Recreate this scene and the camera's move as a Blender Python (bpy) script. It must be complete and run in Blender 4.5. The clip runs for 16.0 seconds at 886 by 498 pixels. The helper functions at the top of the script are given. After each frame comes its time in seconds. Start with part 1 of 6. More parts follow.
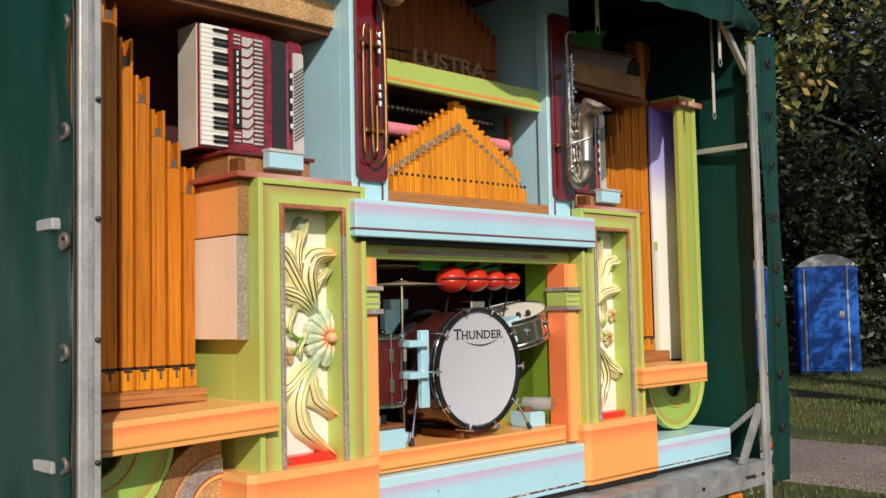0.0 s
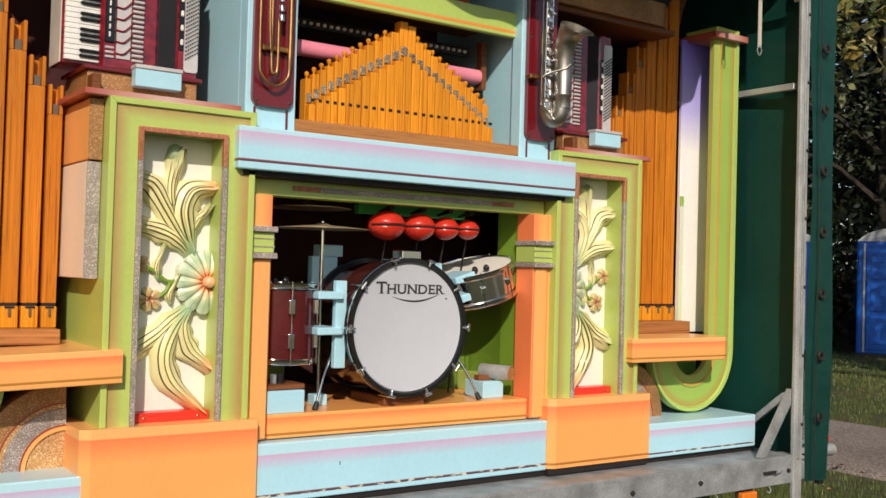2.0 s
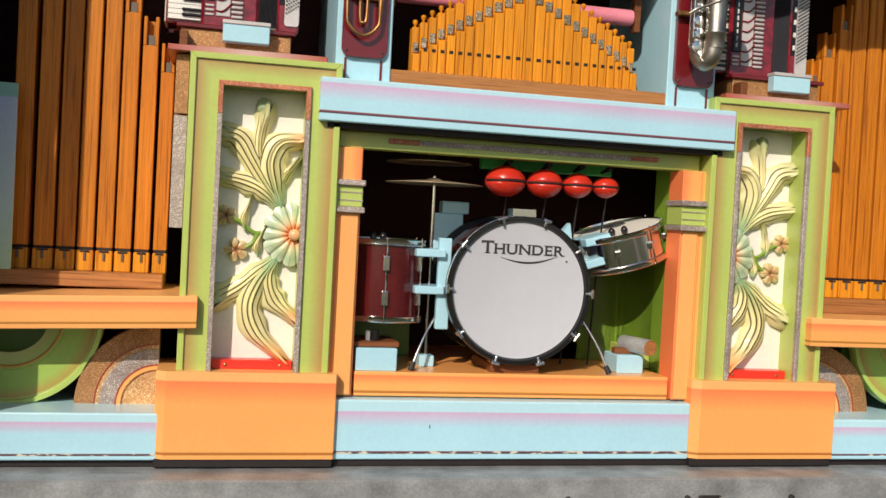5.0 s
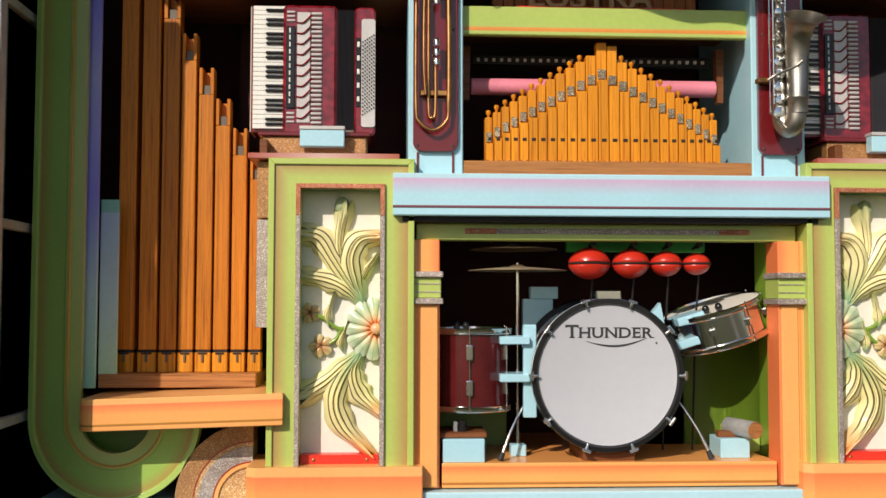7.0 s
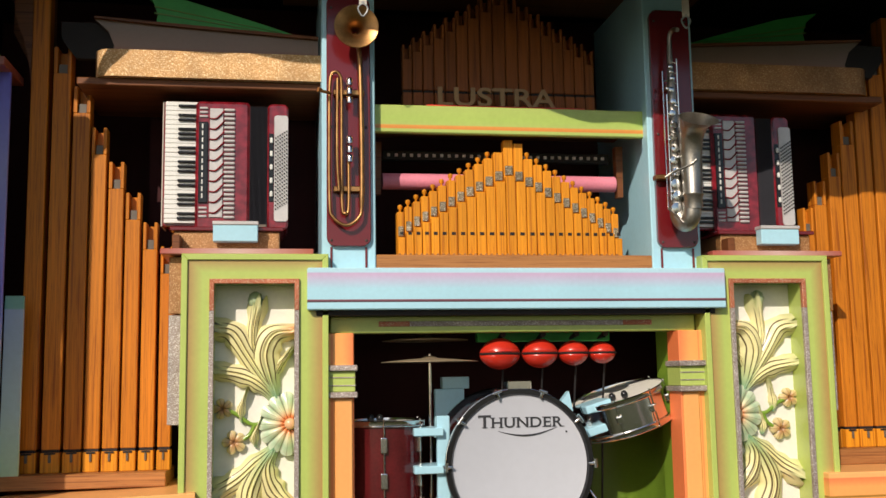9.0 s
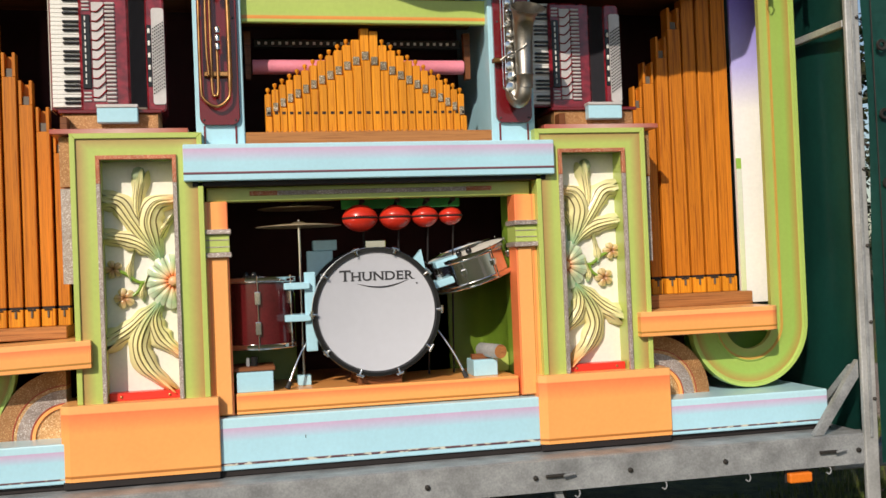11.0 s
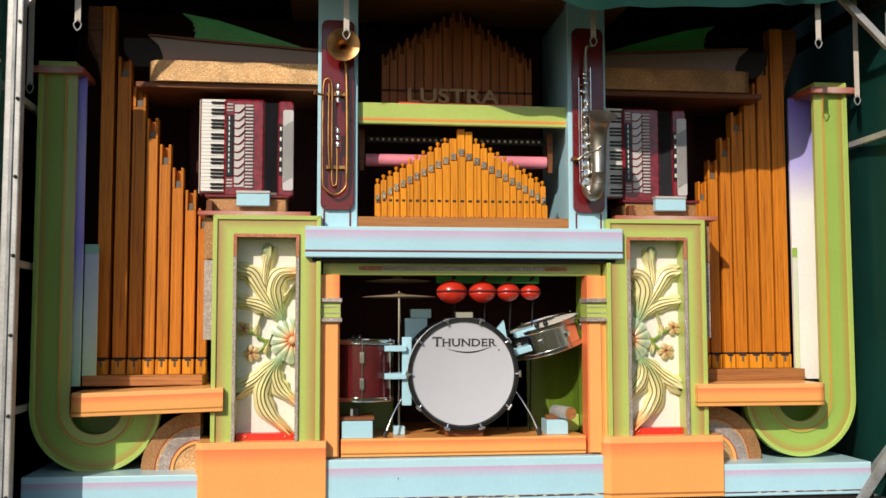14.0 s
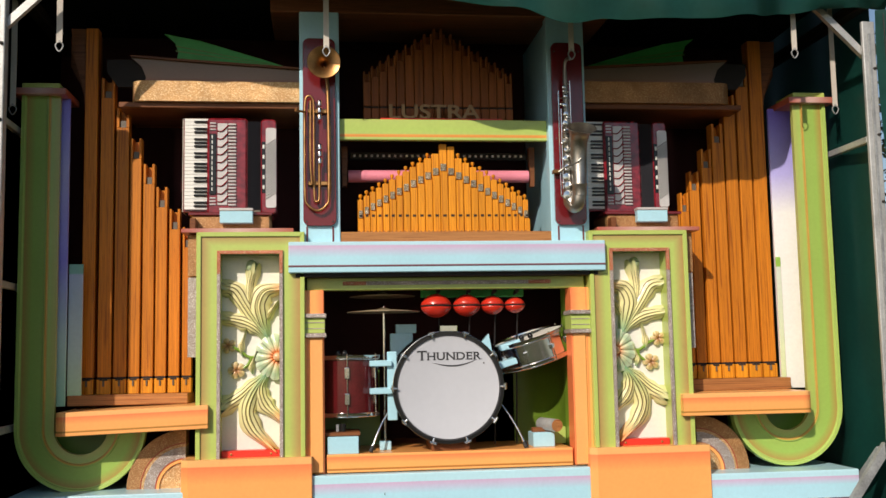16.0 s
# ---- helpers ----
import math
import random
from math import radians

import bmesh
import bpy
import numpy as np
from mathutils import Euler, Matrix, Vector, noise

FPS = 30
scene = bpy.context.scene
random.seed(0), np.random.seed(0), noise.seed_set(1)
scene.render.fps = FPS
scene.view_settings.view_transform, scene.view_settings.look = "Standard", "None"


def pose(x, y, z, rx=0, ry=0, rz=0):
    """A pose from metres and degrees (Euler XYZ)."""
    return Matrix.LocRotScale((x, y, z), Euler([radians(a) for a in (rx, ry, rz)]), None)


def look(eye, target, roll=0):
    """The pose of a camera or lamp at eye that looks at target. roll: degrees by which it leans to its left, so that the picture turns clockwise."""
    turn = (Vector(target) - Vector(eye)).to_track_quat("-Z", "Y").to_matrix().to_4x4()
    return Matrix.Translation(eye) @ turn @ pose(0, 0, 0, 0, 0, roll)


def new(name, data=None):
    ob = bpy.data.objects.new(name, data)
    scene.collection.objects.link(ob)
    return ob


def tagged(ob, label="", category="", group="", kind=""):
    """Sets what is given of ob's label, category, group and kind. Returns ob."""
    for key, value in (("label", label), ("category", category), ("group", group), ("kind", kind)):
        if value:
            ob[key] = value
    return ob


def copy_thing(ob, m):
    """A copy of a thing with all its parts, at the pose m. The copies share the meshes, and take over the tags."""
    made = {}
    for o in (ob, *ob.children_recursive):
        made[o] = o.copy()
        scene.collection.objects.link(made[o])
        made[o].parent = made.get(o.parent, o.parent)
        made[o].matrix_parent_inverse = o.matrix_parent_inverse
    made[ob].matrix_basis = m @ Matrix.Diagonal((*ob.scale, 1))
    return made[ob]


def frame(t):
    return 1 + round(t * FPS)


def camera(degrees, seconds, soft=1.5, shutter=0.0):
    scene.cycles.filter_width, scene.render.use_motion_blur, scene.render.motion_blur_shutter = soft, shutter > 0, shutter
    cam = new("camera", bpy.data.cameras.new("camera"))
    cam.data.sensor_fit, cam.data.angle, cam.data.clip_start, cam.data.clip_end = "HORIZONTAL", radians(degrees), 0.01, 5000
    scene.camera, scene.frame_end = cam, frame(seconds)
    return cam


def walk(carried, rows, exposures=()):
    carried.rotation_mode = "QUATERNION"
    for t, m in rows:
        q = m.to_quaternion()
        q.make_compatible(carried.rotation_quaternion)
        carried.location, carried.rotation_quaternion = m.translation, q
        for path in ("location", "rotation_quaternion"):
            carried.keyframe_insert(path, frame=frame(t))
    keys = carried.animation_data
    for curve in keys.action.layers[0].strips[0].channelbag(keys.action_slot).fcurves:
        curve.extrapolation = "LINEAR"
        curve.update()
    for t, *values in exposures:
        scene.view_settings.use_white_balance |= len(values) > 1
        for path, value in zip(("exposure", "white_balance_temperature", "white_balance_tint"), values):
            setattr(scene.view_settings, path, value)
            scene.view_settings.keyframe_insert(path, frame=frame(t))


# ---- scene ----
cam = camera(47.6, 16.0)
PATH = [
    (0, (-3.497, -3.21, 1.578), (-2.092, -1.791, 1.705), -1.2),
    (0.5, (-3.243, -3.329, 1.681), (-1.904, -1.843, 1.714), 0.0),
    (1, (-2.95, -3.251, 1.624), (-1.617, -1.761, 1.626), 1.6),
    (1.5, (-2.6, -3.336, 1.634), (-1.283, -1.831, 1.608), 0.8),
    (2, (-2.301, -3.42, 1.55), (-1.155, -1.782, 1.594), 1.6),
    (2.5, (-2.053, -3.529, 1.618), (-1.016, -1.819, 1.6), 0.9),
    (3, (-1.781, -3.576, 1.566), (-0.809, -1.828, 1.551), 4.0),
    (3.5, (-1.558, -3.657, 1.538), (-0.846, -1.788, 1.505), 1.3),
    (3.7, (-1.456, -3.718, 1.551), (-0.841, -1.817, 1.475), 1.1),
    (5.8, (-0.893, -3.603, 1.56), (-0.53, -1.636, 1.526), 2.9),
    (6, (-0.798, -3.629, 1.575), (-0.515, -1.65, 1.543), 1.7),
    (6.5, (-0.824, -3.683, 1.591), (-0.617, -1.695, 1.662), 0.6),
    (7, (-0.84, -3.692, 1.585), (-0.732, -1.697, 1.691), 0.1),
    (7.5, (-0.873, -3.698, 1.607), (-0.821, -1.704, 1.756), -0.0),
    (8, (-0.936, -3.712, 1.642), (-0.822, -1.737, 1.933), 0.0),
    (8.5, (-0.932, -3.738, 1.662), (-0.663, -1.772, 1.914), -0.3),
    (8.7, (-0.929, -3.741, 1.659), (-0.634, -1.779, 1.911), -0.6),
    (10.8, (-0.68, -4.279, 1.548), (-0.3, -2.318, 1.653), -1.8),
    (11, (-0.664, -4.381, 1.503), (-0.24, -2.426, 1.537), -2.3),
    (11.5, (-0.718, -4.587, 1.461), (-0.284, -2.635, 1.428), -1.6),
    (12, (-0.606, -4.773, 1.449), (-0.321, -2.796, 1.356), -0.6),
    (12.5, (-0.553, -4.919, 1.51), (-0.433, -2.926, 1.389), 0.4),
    (13, (-0.617, -5.022, 1.53), (-0.546, -3.024, 1.584), 0.5),
    (13.5, (-0.697, -5.096, 1.53), (-0.6, -3.107, 1.71), -0.1),
    (14, (-0.73, -5.097, 1.567), (-0.495, -3.117, 1.716), -0.1),
    (14.5, (-0.682, -5.116, 1.556), (-0.424, -3.142, 1.747), -0.4),
    (15, (-0.671, -5.118, 1.535), (-0.402, -3.146, 1.736), -0.4),
    (15.5, (-0.655, -5.12, 1.526), (-0.398, -3.145, 1.717), -0.6),
    (16, (-0.658, -5.119, 1.49), (-0.418, -3.144, 1.695), -1.1),
]
walk(cam, [(t, look(eye, target, roll)) for t, eye, target, roll in PATH])

# ---- light ----
world = bpy.data.worlds.new("sky")
scene.world = world
world.use_nodes = True
SUN = Vector((0.60, 1.0, -0.72)).normalized()      # the way the sunlight travels
ELEV = math.asin(-SUN.z)
wn = world.node_tree.nodes
sky = wn.new("ShaderNodeTexSky")
sky.sky_type, sky.sun_disc = "NISHITA", False
sky.sun_elevation, sky.sun_rotation = ELEV, math.atan2(-SUN.x, -SUN.y)
world.node_tree.links.new(sky.outputs[0], wn["Background"].inputs[0])
wn["Background"].inputs[1].default_value = 0.089
sun_data = bpy.data.lights.new("sun", "SUN")
sun_data.energy, sun_data.angle, sun_data.color = 3.82, radians(0.55), (1.0, 0.885, 0.75)
sun = new("sun", sun_data)
sun.rotation_euler = SUN.to_track_quat("-Z", "Y").to_euler()
sun.location = (-4, -6, 8)


# ---- materials ----
def mat_base(name, rough=0.5, metal=0.0, coat=0.0):
    m = bpy.data.materials.new(name)
    m.use_nodes = True
    b = m.node_tree.nodes["Principled BSDF"]
    b.inputs["Roughness"].default_value = rough
    b.inputs["Metallic"].default_value = metal
    b.inputs["Coat Weight"].default_value = coat
    b.inputs["Coat Roughness"].default_value = 0.15
    return m, m.node_tree.nodes, m.node_tree.links, b


def ramp_node(N, stops, mode="LINEAR"):
    r = N.new("ShaderNodeValToRGB")
    r.color_ramp.interpolation = mode
    e = r.color_ramp.elements
    while len(e) < len(stops):
        e.new(0.5)
    for k, (p, c) in enumerate(stops):
        e[k].position, e[k].color = p, (*c, 1)
    return r


def noise_node(N, L, scale, detail=4.0, space="Object", stretch=(1, 1, 1)):
    tc, mp, n = N.new("ShaderNodeTexCoord"), N.new("ShaderNodeMapping"), N.new("ShaderNodeTexNoise")
    mp.inputs["Scale"].default_value = stretch
    n.inputs["Scale"].default_value, n.inputs["Detail"].default_value = scale, detail
    L.new(tc.outputs[space], mp.inputs[0])
    L.new(mp.outputs[0], n.inputs["Vector"])
    return n


def vary(N, L, colour_out, amount, scale, stretch=(1, 1, 1)):
    """Blotches and grain: the colour goes up and down by amount."""
    n = noise_node(N, L, scale, 5.0, "Object", stretch)
    mr = N.new("ShaderNodeMapRange")
    mr.inputs["From Min"].default_value, mr.inputs["From Max"].default_value = 0.3, 0.7
    mr.inputs["To Min"].default_value, mr.inputs["To Max"].default_value = 1 - amount, 1 + amount
    L.new(n.outputs["Fac"], mr.inputs["Value"])
    hsv = N.new("ShaderNodeHueSaturation")
    L.new(mr.outputs[0], hsv.inputs["Value"])
    L.new(colour_out, hsv.inputs["Color"])
    return hsv.outputs[0]


def bump(N, L, b, scale, strength, dist=0.002, stretch=(1, 1, 1)):
    n = noise_node(N, L, scale, 4.0, "Object", stretch)
    bp = N.new("ShaderNodeBump")
    bp.inputs["Strength"].default_value, bp.inputs["Distance"].default_value = strength, dist
    L.new(n.outputs["Fac"], bp.inputs["Height"])
    L.new(bp.outputs[0], b.inputs["Normal"])


def paint(name, colour=None, stops=None, axis="X", rough=0.38, amount=0.05, coat=0.25, mode="LINEAR"):
    """Gloss paint; stops: an airbrushed fade across the board (axis X) or up it (axis Y)."""
    m, N, L, b = mat_base(name, rough, 0, coat)
    if stops:
        tc, sp = N.new("ShaderNodeTexCoord"), N.new("ShaderNodeSeparateXYZ")
        L.new(tc.outputs["UV"], sp.inputs[0])
        r = ramp_node(N, stops, mode)
        L.new(sp.outputs[axis], r.inputs[0])
        out = r.outputs[0]
    else:
        c = N.new("ShaderNodeRGB")
        c.outputs[0].default_value = (*colour, 1)
        out = c.outputs[0]
    out = vary(N, L, out, amount, 2.2)
    out = vary(N, L, out, amount * 0.6, 60)
    L.new(out, b.inputs["Base Color"])
    bump(N, L, b, 90, 0.12, 0.001)
    return m


def solid(name, colour, rough=0.5, metal=0.0, amount=0.1, scale=8, bumps=0.15, coat=0.0):
    m, N, L, b = mat_base(name, rough, metal, coat)
    c = N.new("ShaderNodeRGB")
    c.outputs[0].default_value = (*colour, 1)
    out = vary(N, L, c.outputs[0], amount, scale)
    out = vary(N, L, out, amount * 0.5, scale * 12)
    L.new(out, b.inputs["Base Color"])
    if bumps:
        bump(N, L, b, scale * 10, bumps, 0.002)
    return m


def wood(name, light, dark, rough=0.5, along="Z"):
    m, N, L, b = mat_base(name, rough, 0, 0.03)
    b.inputs["Specular IOR Level"].default_value = 0.28
    st = {"Z": (62, 62, 1.3), "X": (1.3, 62, 62)}[along]
    n = noise_node(N, L, 1.6, 6.0, "Object", st)
    info = N.new("ShaderNodeObjectInfo")
    r = ramp_node(N, [(0.36, dark), (0.43, light), (0.49, light), (0.515, [v * 0.35 + w * 0.65 for v, w in zip(light, dark)]), (0.54, light), (0.66, [min(1, v * 1.16) for v in light])])
    L.new(n.outputs["Fac"], r.inputs[0])
    mr = N.new("ShaderNodeMapRange")
    mr.inputs["To Min"].default_value, mr.inputs["To Max"].default_value = 0.86, 1.1
    L.new(info.outputs["Random"], mr.inputs["Value"])
    hsv = N.new("ShaderNodeHueSaturation")
    L.new(mr.outputs[0], hsv.inputs["Value"])
    L.new(r.outputs[0], hsv.inputs["Color"])
    L.new(hsv.outputs[0], b.inputs["Base Color"])
    bump(N, L, b, 3, 0.1, 0.001, st)
    return m


def glitter(name, a, c, fleck):
    m, N, L, b = mat_base(name, 0.45, 0.3)
    v = N.new("ShaderNodeTexVoronoi")
    tc = N.new("ShaderNodeTexCoord")
    v.inputs["Scale"].default_value = 330
    L.new(tc.outputs["Object"], v.inputs["Vector"])
    sp = N.new("ShaderNodeSeparateColor")
    L.new(v.outputs["Color"], sp.inputs[0])
    r = ramp_node(N, [(0.0, a), (0.55, c), (0.8, c), (0.9, fleck)])
    L.new(sp.outputs[0], r.inputs[0])
    L.new(vary(N, L, r.outputs[0], 0.25, 7), b.inputs["Base Color"])
    bp = N.new("ShaderNodeBump")
    bp.inputs["Strength"].default_value, bp.inputs["Distance"].default_value = 0.6, 0.002
    L.new(v.outputs["Distance"], bp.inputs["Height"])
    L.new(bp.outputs[0], b.inputs["Normal"])
    return m


GREEN, GREEN_L = (0.42, 0.49, 0.115), (0.46, 0.56, 0.135)
BROWN = (0.42, 0.29, 0.075)
ORANGE, ORANGE_R = (0.93, 0.40, 0.115), (0.90, 0.23, 0.08)
BLUE, PINK = (0.42, 0.70, 0.82), (0.60, 0.42, 0.62)
M = {}
M["green"] = paint("green gloss paint", GREEN_L)
M["green_air"] = paint("green paint with airbrushed brown edges", stops=[(0.0, BROWN), (0.25, GREEN), (0.75, GREEN), (1.0, BROWN)])
M["green_airL"] = paint("green paint browned along one edge", stops=[(0.0, (0.42, 0.25, 0.085)), (0.28, (0.45, 0.36, 0.11)), (0.68, GREEN_L), (1.0, GREEN_L)])
M["green_airR"] = paint("green paint browned along the other edge", stops=[(0.0, GREEN_L), (0.32, GREEN_L), (0.72, (0.45, 0.36, 0.11)), (1.0, (0.42, 0.25, 0.085))])
M["green_top"] = paint("green paint browned at the top", stops=[(0.0, GREEN_L), (0.35, GREEN_L), (0.75, (0.45, 0.37, 0.11)), (1.0, (0.42, 0.26, 0.085))], axis="Y")
M["green_dark"] = paint("dark green paint", (0.13, 0.26, 0.035))
M["green_mid"] = paint("inner green paint", (0.20, 0.33, 0.035), rough=0.3)
M["green_column"] = paint("column paint with brown and orange lines", stops=[(0.0, (0.40, 0.42, 0.10)), (0.20, (0.34, 0.48, 0.10)), (0.235, (0.46, 0.34, 0.08)), (0.26, (0.62, 0.30, 0.06)), (0.30, (0.34, 0.48, 0.10)), (0.62, (0.33, 0.50, 0.10)), (0.84, BROWN), (0.875, (0.40, 0.54, 0.13)), (1.0, (0.42, 0.58, 0.14))])
M["green_shelf"] = paint("green shelf edge with orange line", stops=[(0.0, GREEN_L), (0.13, GREEN_L), (0.16, (0.75, 0.25, 0.04)), (0.26, (0.78, 0.34, 0.06)), (0.30, GREEN_L), (0.5, (0.44, 0.58, 0.12)), (1.0, GREEN_L)], axis="Y")
M["orange"] = paint("orange paint", (0.92, 0.42, 0.13))
M["orange_top"] = paint("orange paint, red fade below a light edge", stops=[(0.0, ORANGE), (0.045, ORANGE), (0.05, (0.38, 0.14, 0.03)), (0.075, (0.45, 0.17, 0.03)), (0.085, ORANGE), (0.62, ORANGE), (0.885, ORANGE_R), (0.90, (0.93, 0.46, 0.16)), (1.0, (0.93, 0.46, 0.16))], axis="Y")
M["orange_shelf"] = paint("orange shelf edge with a line", stops=[(0.0, ORANGE), (0.14, ORANGE), (0.15, (0.36, 0.16, 0.03)), (0.21, (0.5, 0.22, 0.03)), (0.22, ORANGE), (0.5, ORANGE), (0.80, ORANGE_R), (0.83, (0.93, 0.46, 0.16)), (1.0, (0.93, 0.46, 0.16))], axis="Y")
M["orange_plat"] = paint("orange platform edge", stops=[(0.0, ORANGE), (0.12, ORANGE), (0.13, (0.40, 0.13, 0.03)), (0.22, (0.5, 0.2, 0.03)), (0.24, ORANGE), (0.5, ORANGE), (0.85, ORANGE_R), (0.87, ORANGE), (1.0, ORANGE)], axis="Y")
M["orange_pil"] = paint("orange pilaster paint", stops=[(0.0, ORANGE_R), (0.35, ORANGE), (0.62, ORANGE), (0.64, ORANGE_R), (0.70, ORANGE), (1.0, ORANGE)])
M["orange_pilm"] = paint("orange pilaster paint, other hand", stops=[(0.0, ORANGE), (0.30, ORANGE), (0.36, ORANGE_R), (0.38, ORANGE), (0.65, ORANGE), (1.0, ORANGE_R)])
M["blue"] = paint("light blue paint", BLUE)
M["blue_pink"] = paint("light blue paint, pink fade under the edge", stops=[(0.0, BLUE), (0.09, BLUE), (0.10, (0.05, 0.04, 0.05)), (0.135, (0.16, 0.05, 0.07)), (0.15, BLUE), (0.55, BLUE), (0.80, PINK), (0.815, (0.48, 0.74, 0.84)), (1.0, (0.48, 0.74, 0.84))], axis="Y")


def worn_line(m):
    """Chips along the dark line of the base boards."""
    N, L = m.node_tree.nodes, m.node_tree.links
    b = N["Principled BSDF"]
    src = b.inputs["Base Color"].links[0].from_socket
    n = noise_node(N, L, 26, 6.0, "Object", (1, 1, 3))
    chips = ramp_node(N, [(0.52, (0, 0, 0)), (0.58, (1, 1, 1))])
    L.new(n.outputs["Fac"], chips.inputs[0])
    tc, sp = N.new("ShaderNodeTexCoord"), N.new("ShaderNodeSeparateXYZ")
    L.new(tc.outputs["UV"], sp.inputs[0])
    band = ramp_node(N, [(0.085, (0, 0, 0)), (0.10, (1, 1, 1)), (0.14, (1, 1, 1)), (0.155, (0, 0, 0))])
    L.new(sp.outputs["Y"], band.inputs[0])
    both = N.new("ShaderNodeMath")
    both.operation = "MULTIPLY"
    L.new(chips.outputs[0], both.inputs[0])
    L.new(band.outputs[0], both.inputs[1])
    mx = N.new("ShaderNodeMix")
    mx.data_type = "RGBA"
    L.new(both.outputs[0], mx.inputs[0])
    L.new(src, mx.inputs[6])
    mx.inputs[7].default_value = (0.62, 0.60, 0.50, 1)
    L.new(mx.outputs[2], b.inputs["Base Color"])


worn_line(M["blue_pink"])
M["blue_mantel"] = paint("light blue mantel paint, pink fade", stops=[(0.0, BLUE), (0.17, BLUE), (0.18, (0.03, 0.02, 0.03)), (0.235, (0.25, 0.07, 0.10)), (0.25, BLUE), (0.5, BLUE), (0.86, PINK), (0.90, (0.48, 0.72, 0.84)), (1.0, (0.48, 0.74, 0.84))], axis="Y")
# violet paint; its step to white also paints in the tarpaulin's shadow edge
M["violet"] = paint("violet to white panel, fade set at the roof's shadow line", stops=[(0.0, (0.88, 0.86, 0.82)), (0.62, (0.88, 0.86, 0.88)), (0.76, (0.48, 0.44, 0.86)), (1.0, (0.20, 0.16, 0.76))], axis="Y")
M["violet_l"] = paint("panel fading from violet to turquoise", stops=[(0.0, (0.32, 0.62, 0.46)), (0.22, (0.45, 0.64, 0.66)), (0.46, (0.26, 0.25, 0.86)), (0.75, (0.40, 0.40, 0.80)), (1.0, (0.20, 0.18, 0.84))], axis="Y")
M["strip"] = paint("pale strip with green top", stops=[(0.0, (0.66, 0.74, 0.40)), (0.92, (0.70, 0.74, 0.66)), (0.93, (0.30, 0.52, 0.08)), (1.0, (0.30, 0.52, 0.08))], axis="Y")
M["strip_l"] = paint("turquoise strip with green top", stops=[(0.0, (0.50, 0.72, 0.46)), (0.35, (0.50, 0.66, 0.66)), (0.92, (0.36, 0.46, 0.66)), (0.93, (0.16, 0.42, 0.36)), (1.0, (0.16, 0.42, 0.36))], axis="Y")
M["bud"] = paint("grey green paint", (0.36, 0.44, 0.26))
M["cream"] = paint("cream paint", (0.82, 0.79, 0.72), rough=0.6)
M["cream_block"] = paint("pinkish cream paint", (0.92, 0.76, 0.60), rough=0.5)
M["red"] = paint("bright red paint", (0.70, 0.035, 0.02))
M["red_dull"] = paint("dull red paint", stops=[(0.0, (0.42, 0.09, 0.06)), (0.5, (0.62, 0.40, 0.36)), (1.0, (0.42, 0.10, 0.06))])
M["red_line"] = paint("dull red line paint", (0.36, 0.05, 0.025))
M["maroon"] = paint("maroon lacquer", (0.15, 0.008, 0.012), rough=0.22, coat=0.6)
M["dark"] = solid("near-black board", (0.012, 0.008, 0.008), 0.7)
M["dark_red"] = solid("dark red cloth", (0.060, 0.015, 0.017), 0.95)
M["black"] = solid("black rubber", (0.018, 0.018, 0.018), 0.6)
M["gloss_black"] = solid("black gloss plastic", (0.012, 0.012, 0.013), 0.2)
M["pipe"] = wood("oiled pine", (0.57, 0.185, 0.012), (0.33, 0.088, 0.007))
M["pipe_small"] = wood("varnished pine", (0.72, 0.275, 0.014), (0.50, 0.155, 0.009))
M["board"] = wood("varnished brown board", (0.40, 0.17, 0.055), (0.24, 0.09, 0.03), along="X")
M["brown"] = wood("dark varnished wood", (0.20, 0.07, 0.025), (0.11, 0.035, 0.012), along="X")
M["slide"] = solid("grey tuning slide", (0.13, 0.105, 0.08), 0.5)
M["lining"] = solid("black tarpaulin lining", (0.024, 0.028, 0.028), 0.8)
# pine darkened for the upper rank: the roof's shade is in its colour
M["pipe_shaded"] = wood("pine in shade tones", (0.27, 0.080, 0.016), (0.17, 0.045, 0.010))
M["glit"] = glitter("silver glitter", (0.27, 0.20, 0.17), (0.39, 0.33, 0.30), (0.68, 0.63, 0.60))
M["glit_red"] = glitter("red silver glitter", (0.42, 0.10, 0.045), (0.50, 0.18, 0.09), (0.6, 0.38, 0.26))
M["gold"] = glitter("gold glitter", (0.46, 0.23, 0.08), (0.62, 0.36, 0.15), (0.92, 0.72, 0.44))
M["gold_dark"] = glitter("brown gold glitter, also shaded gold", (0.30, 0.14, 0.045), (0.40, 0.19, 0.07), (0.60, 0.36, 0.17))
M["chrome"] = solid("chrome", (0.75, 0.75, 0.74), 0.14, 1.0, 0.05, 6, 0)
M["brass"] = solid("worn brass", (0.40, 0.215, 0.085), 0.42, 1.0, 0.3, 20, 0.1)
M["bronze"] = solid("dull cymbal bronze", (0.56, 0.44, 0.29), 0.42, 0.55, 0.15, 10, 0.1)
M["silver"] = solid("tarnished silver plate", (0.36, 0.335, 0.295), 0.42, 1.0, 0.22, 14, 0.1)
M["steel"] = solid("galvanised steel", (0.30, 0.31, 0.315), 0.5, 0.25, 0.30, 9, 0.25)
M["alu"] = solid("weathered aluminium", (0.46, 0.46, 0.45), 0.5, 0.4, 0.2, 6, 0.2)
M["iron"] = solid("dark iron", (0.05, 0.045, 0.04), 0.5, 0.6)
M["tarp"] = solid("dark green tarpaulin", (0.014, 0.085, 0.068), 0.29, 0, 0.15, 3, 0.2)
M["strap"] = solid("beige webbing", (0.55, 0.50, 0.44), 0.8)
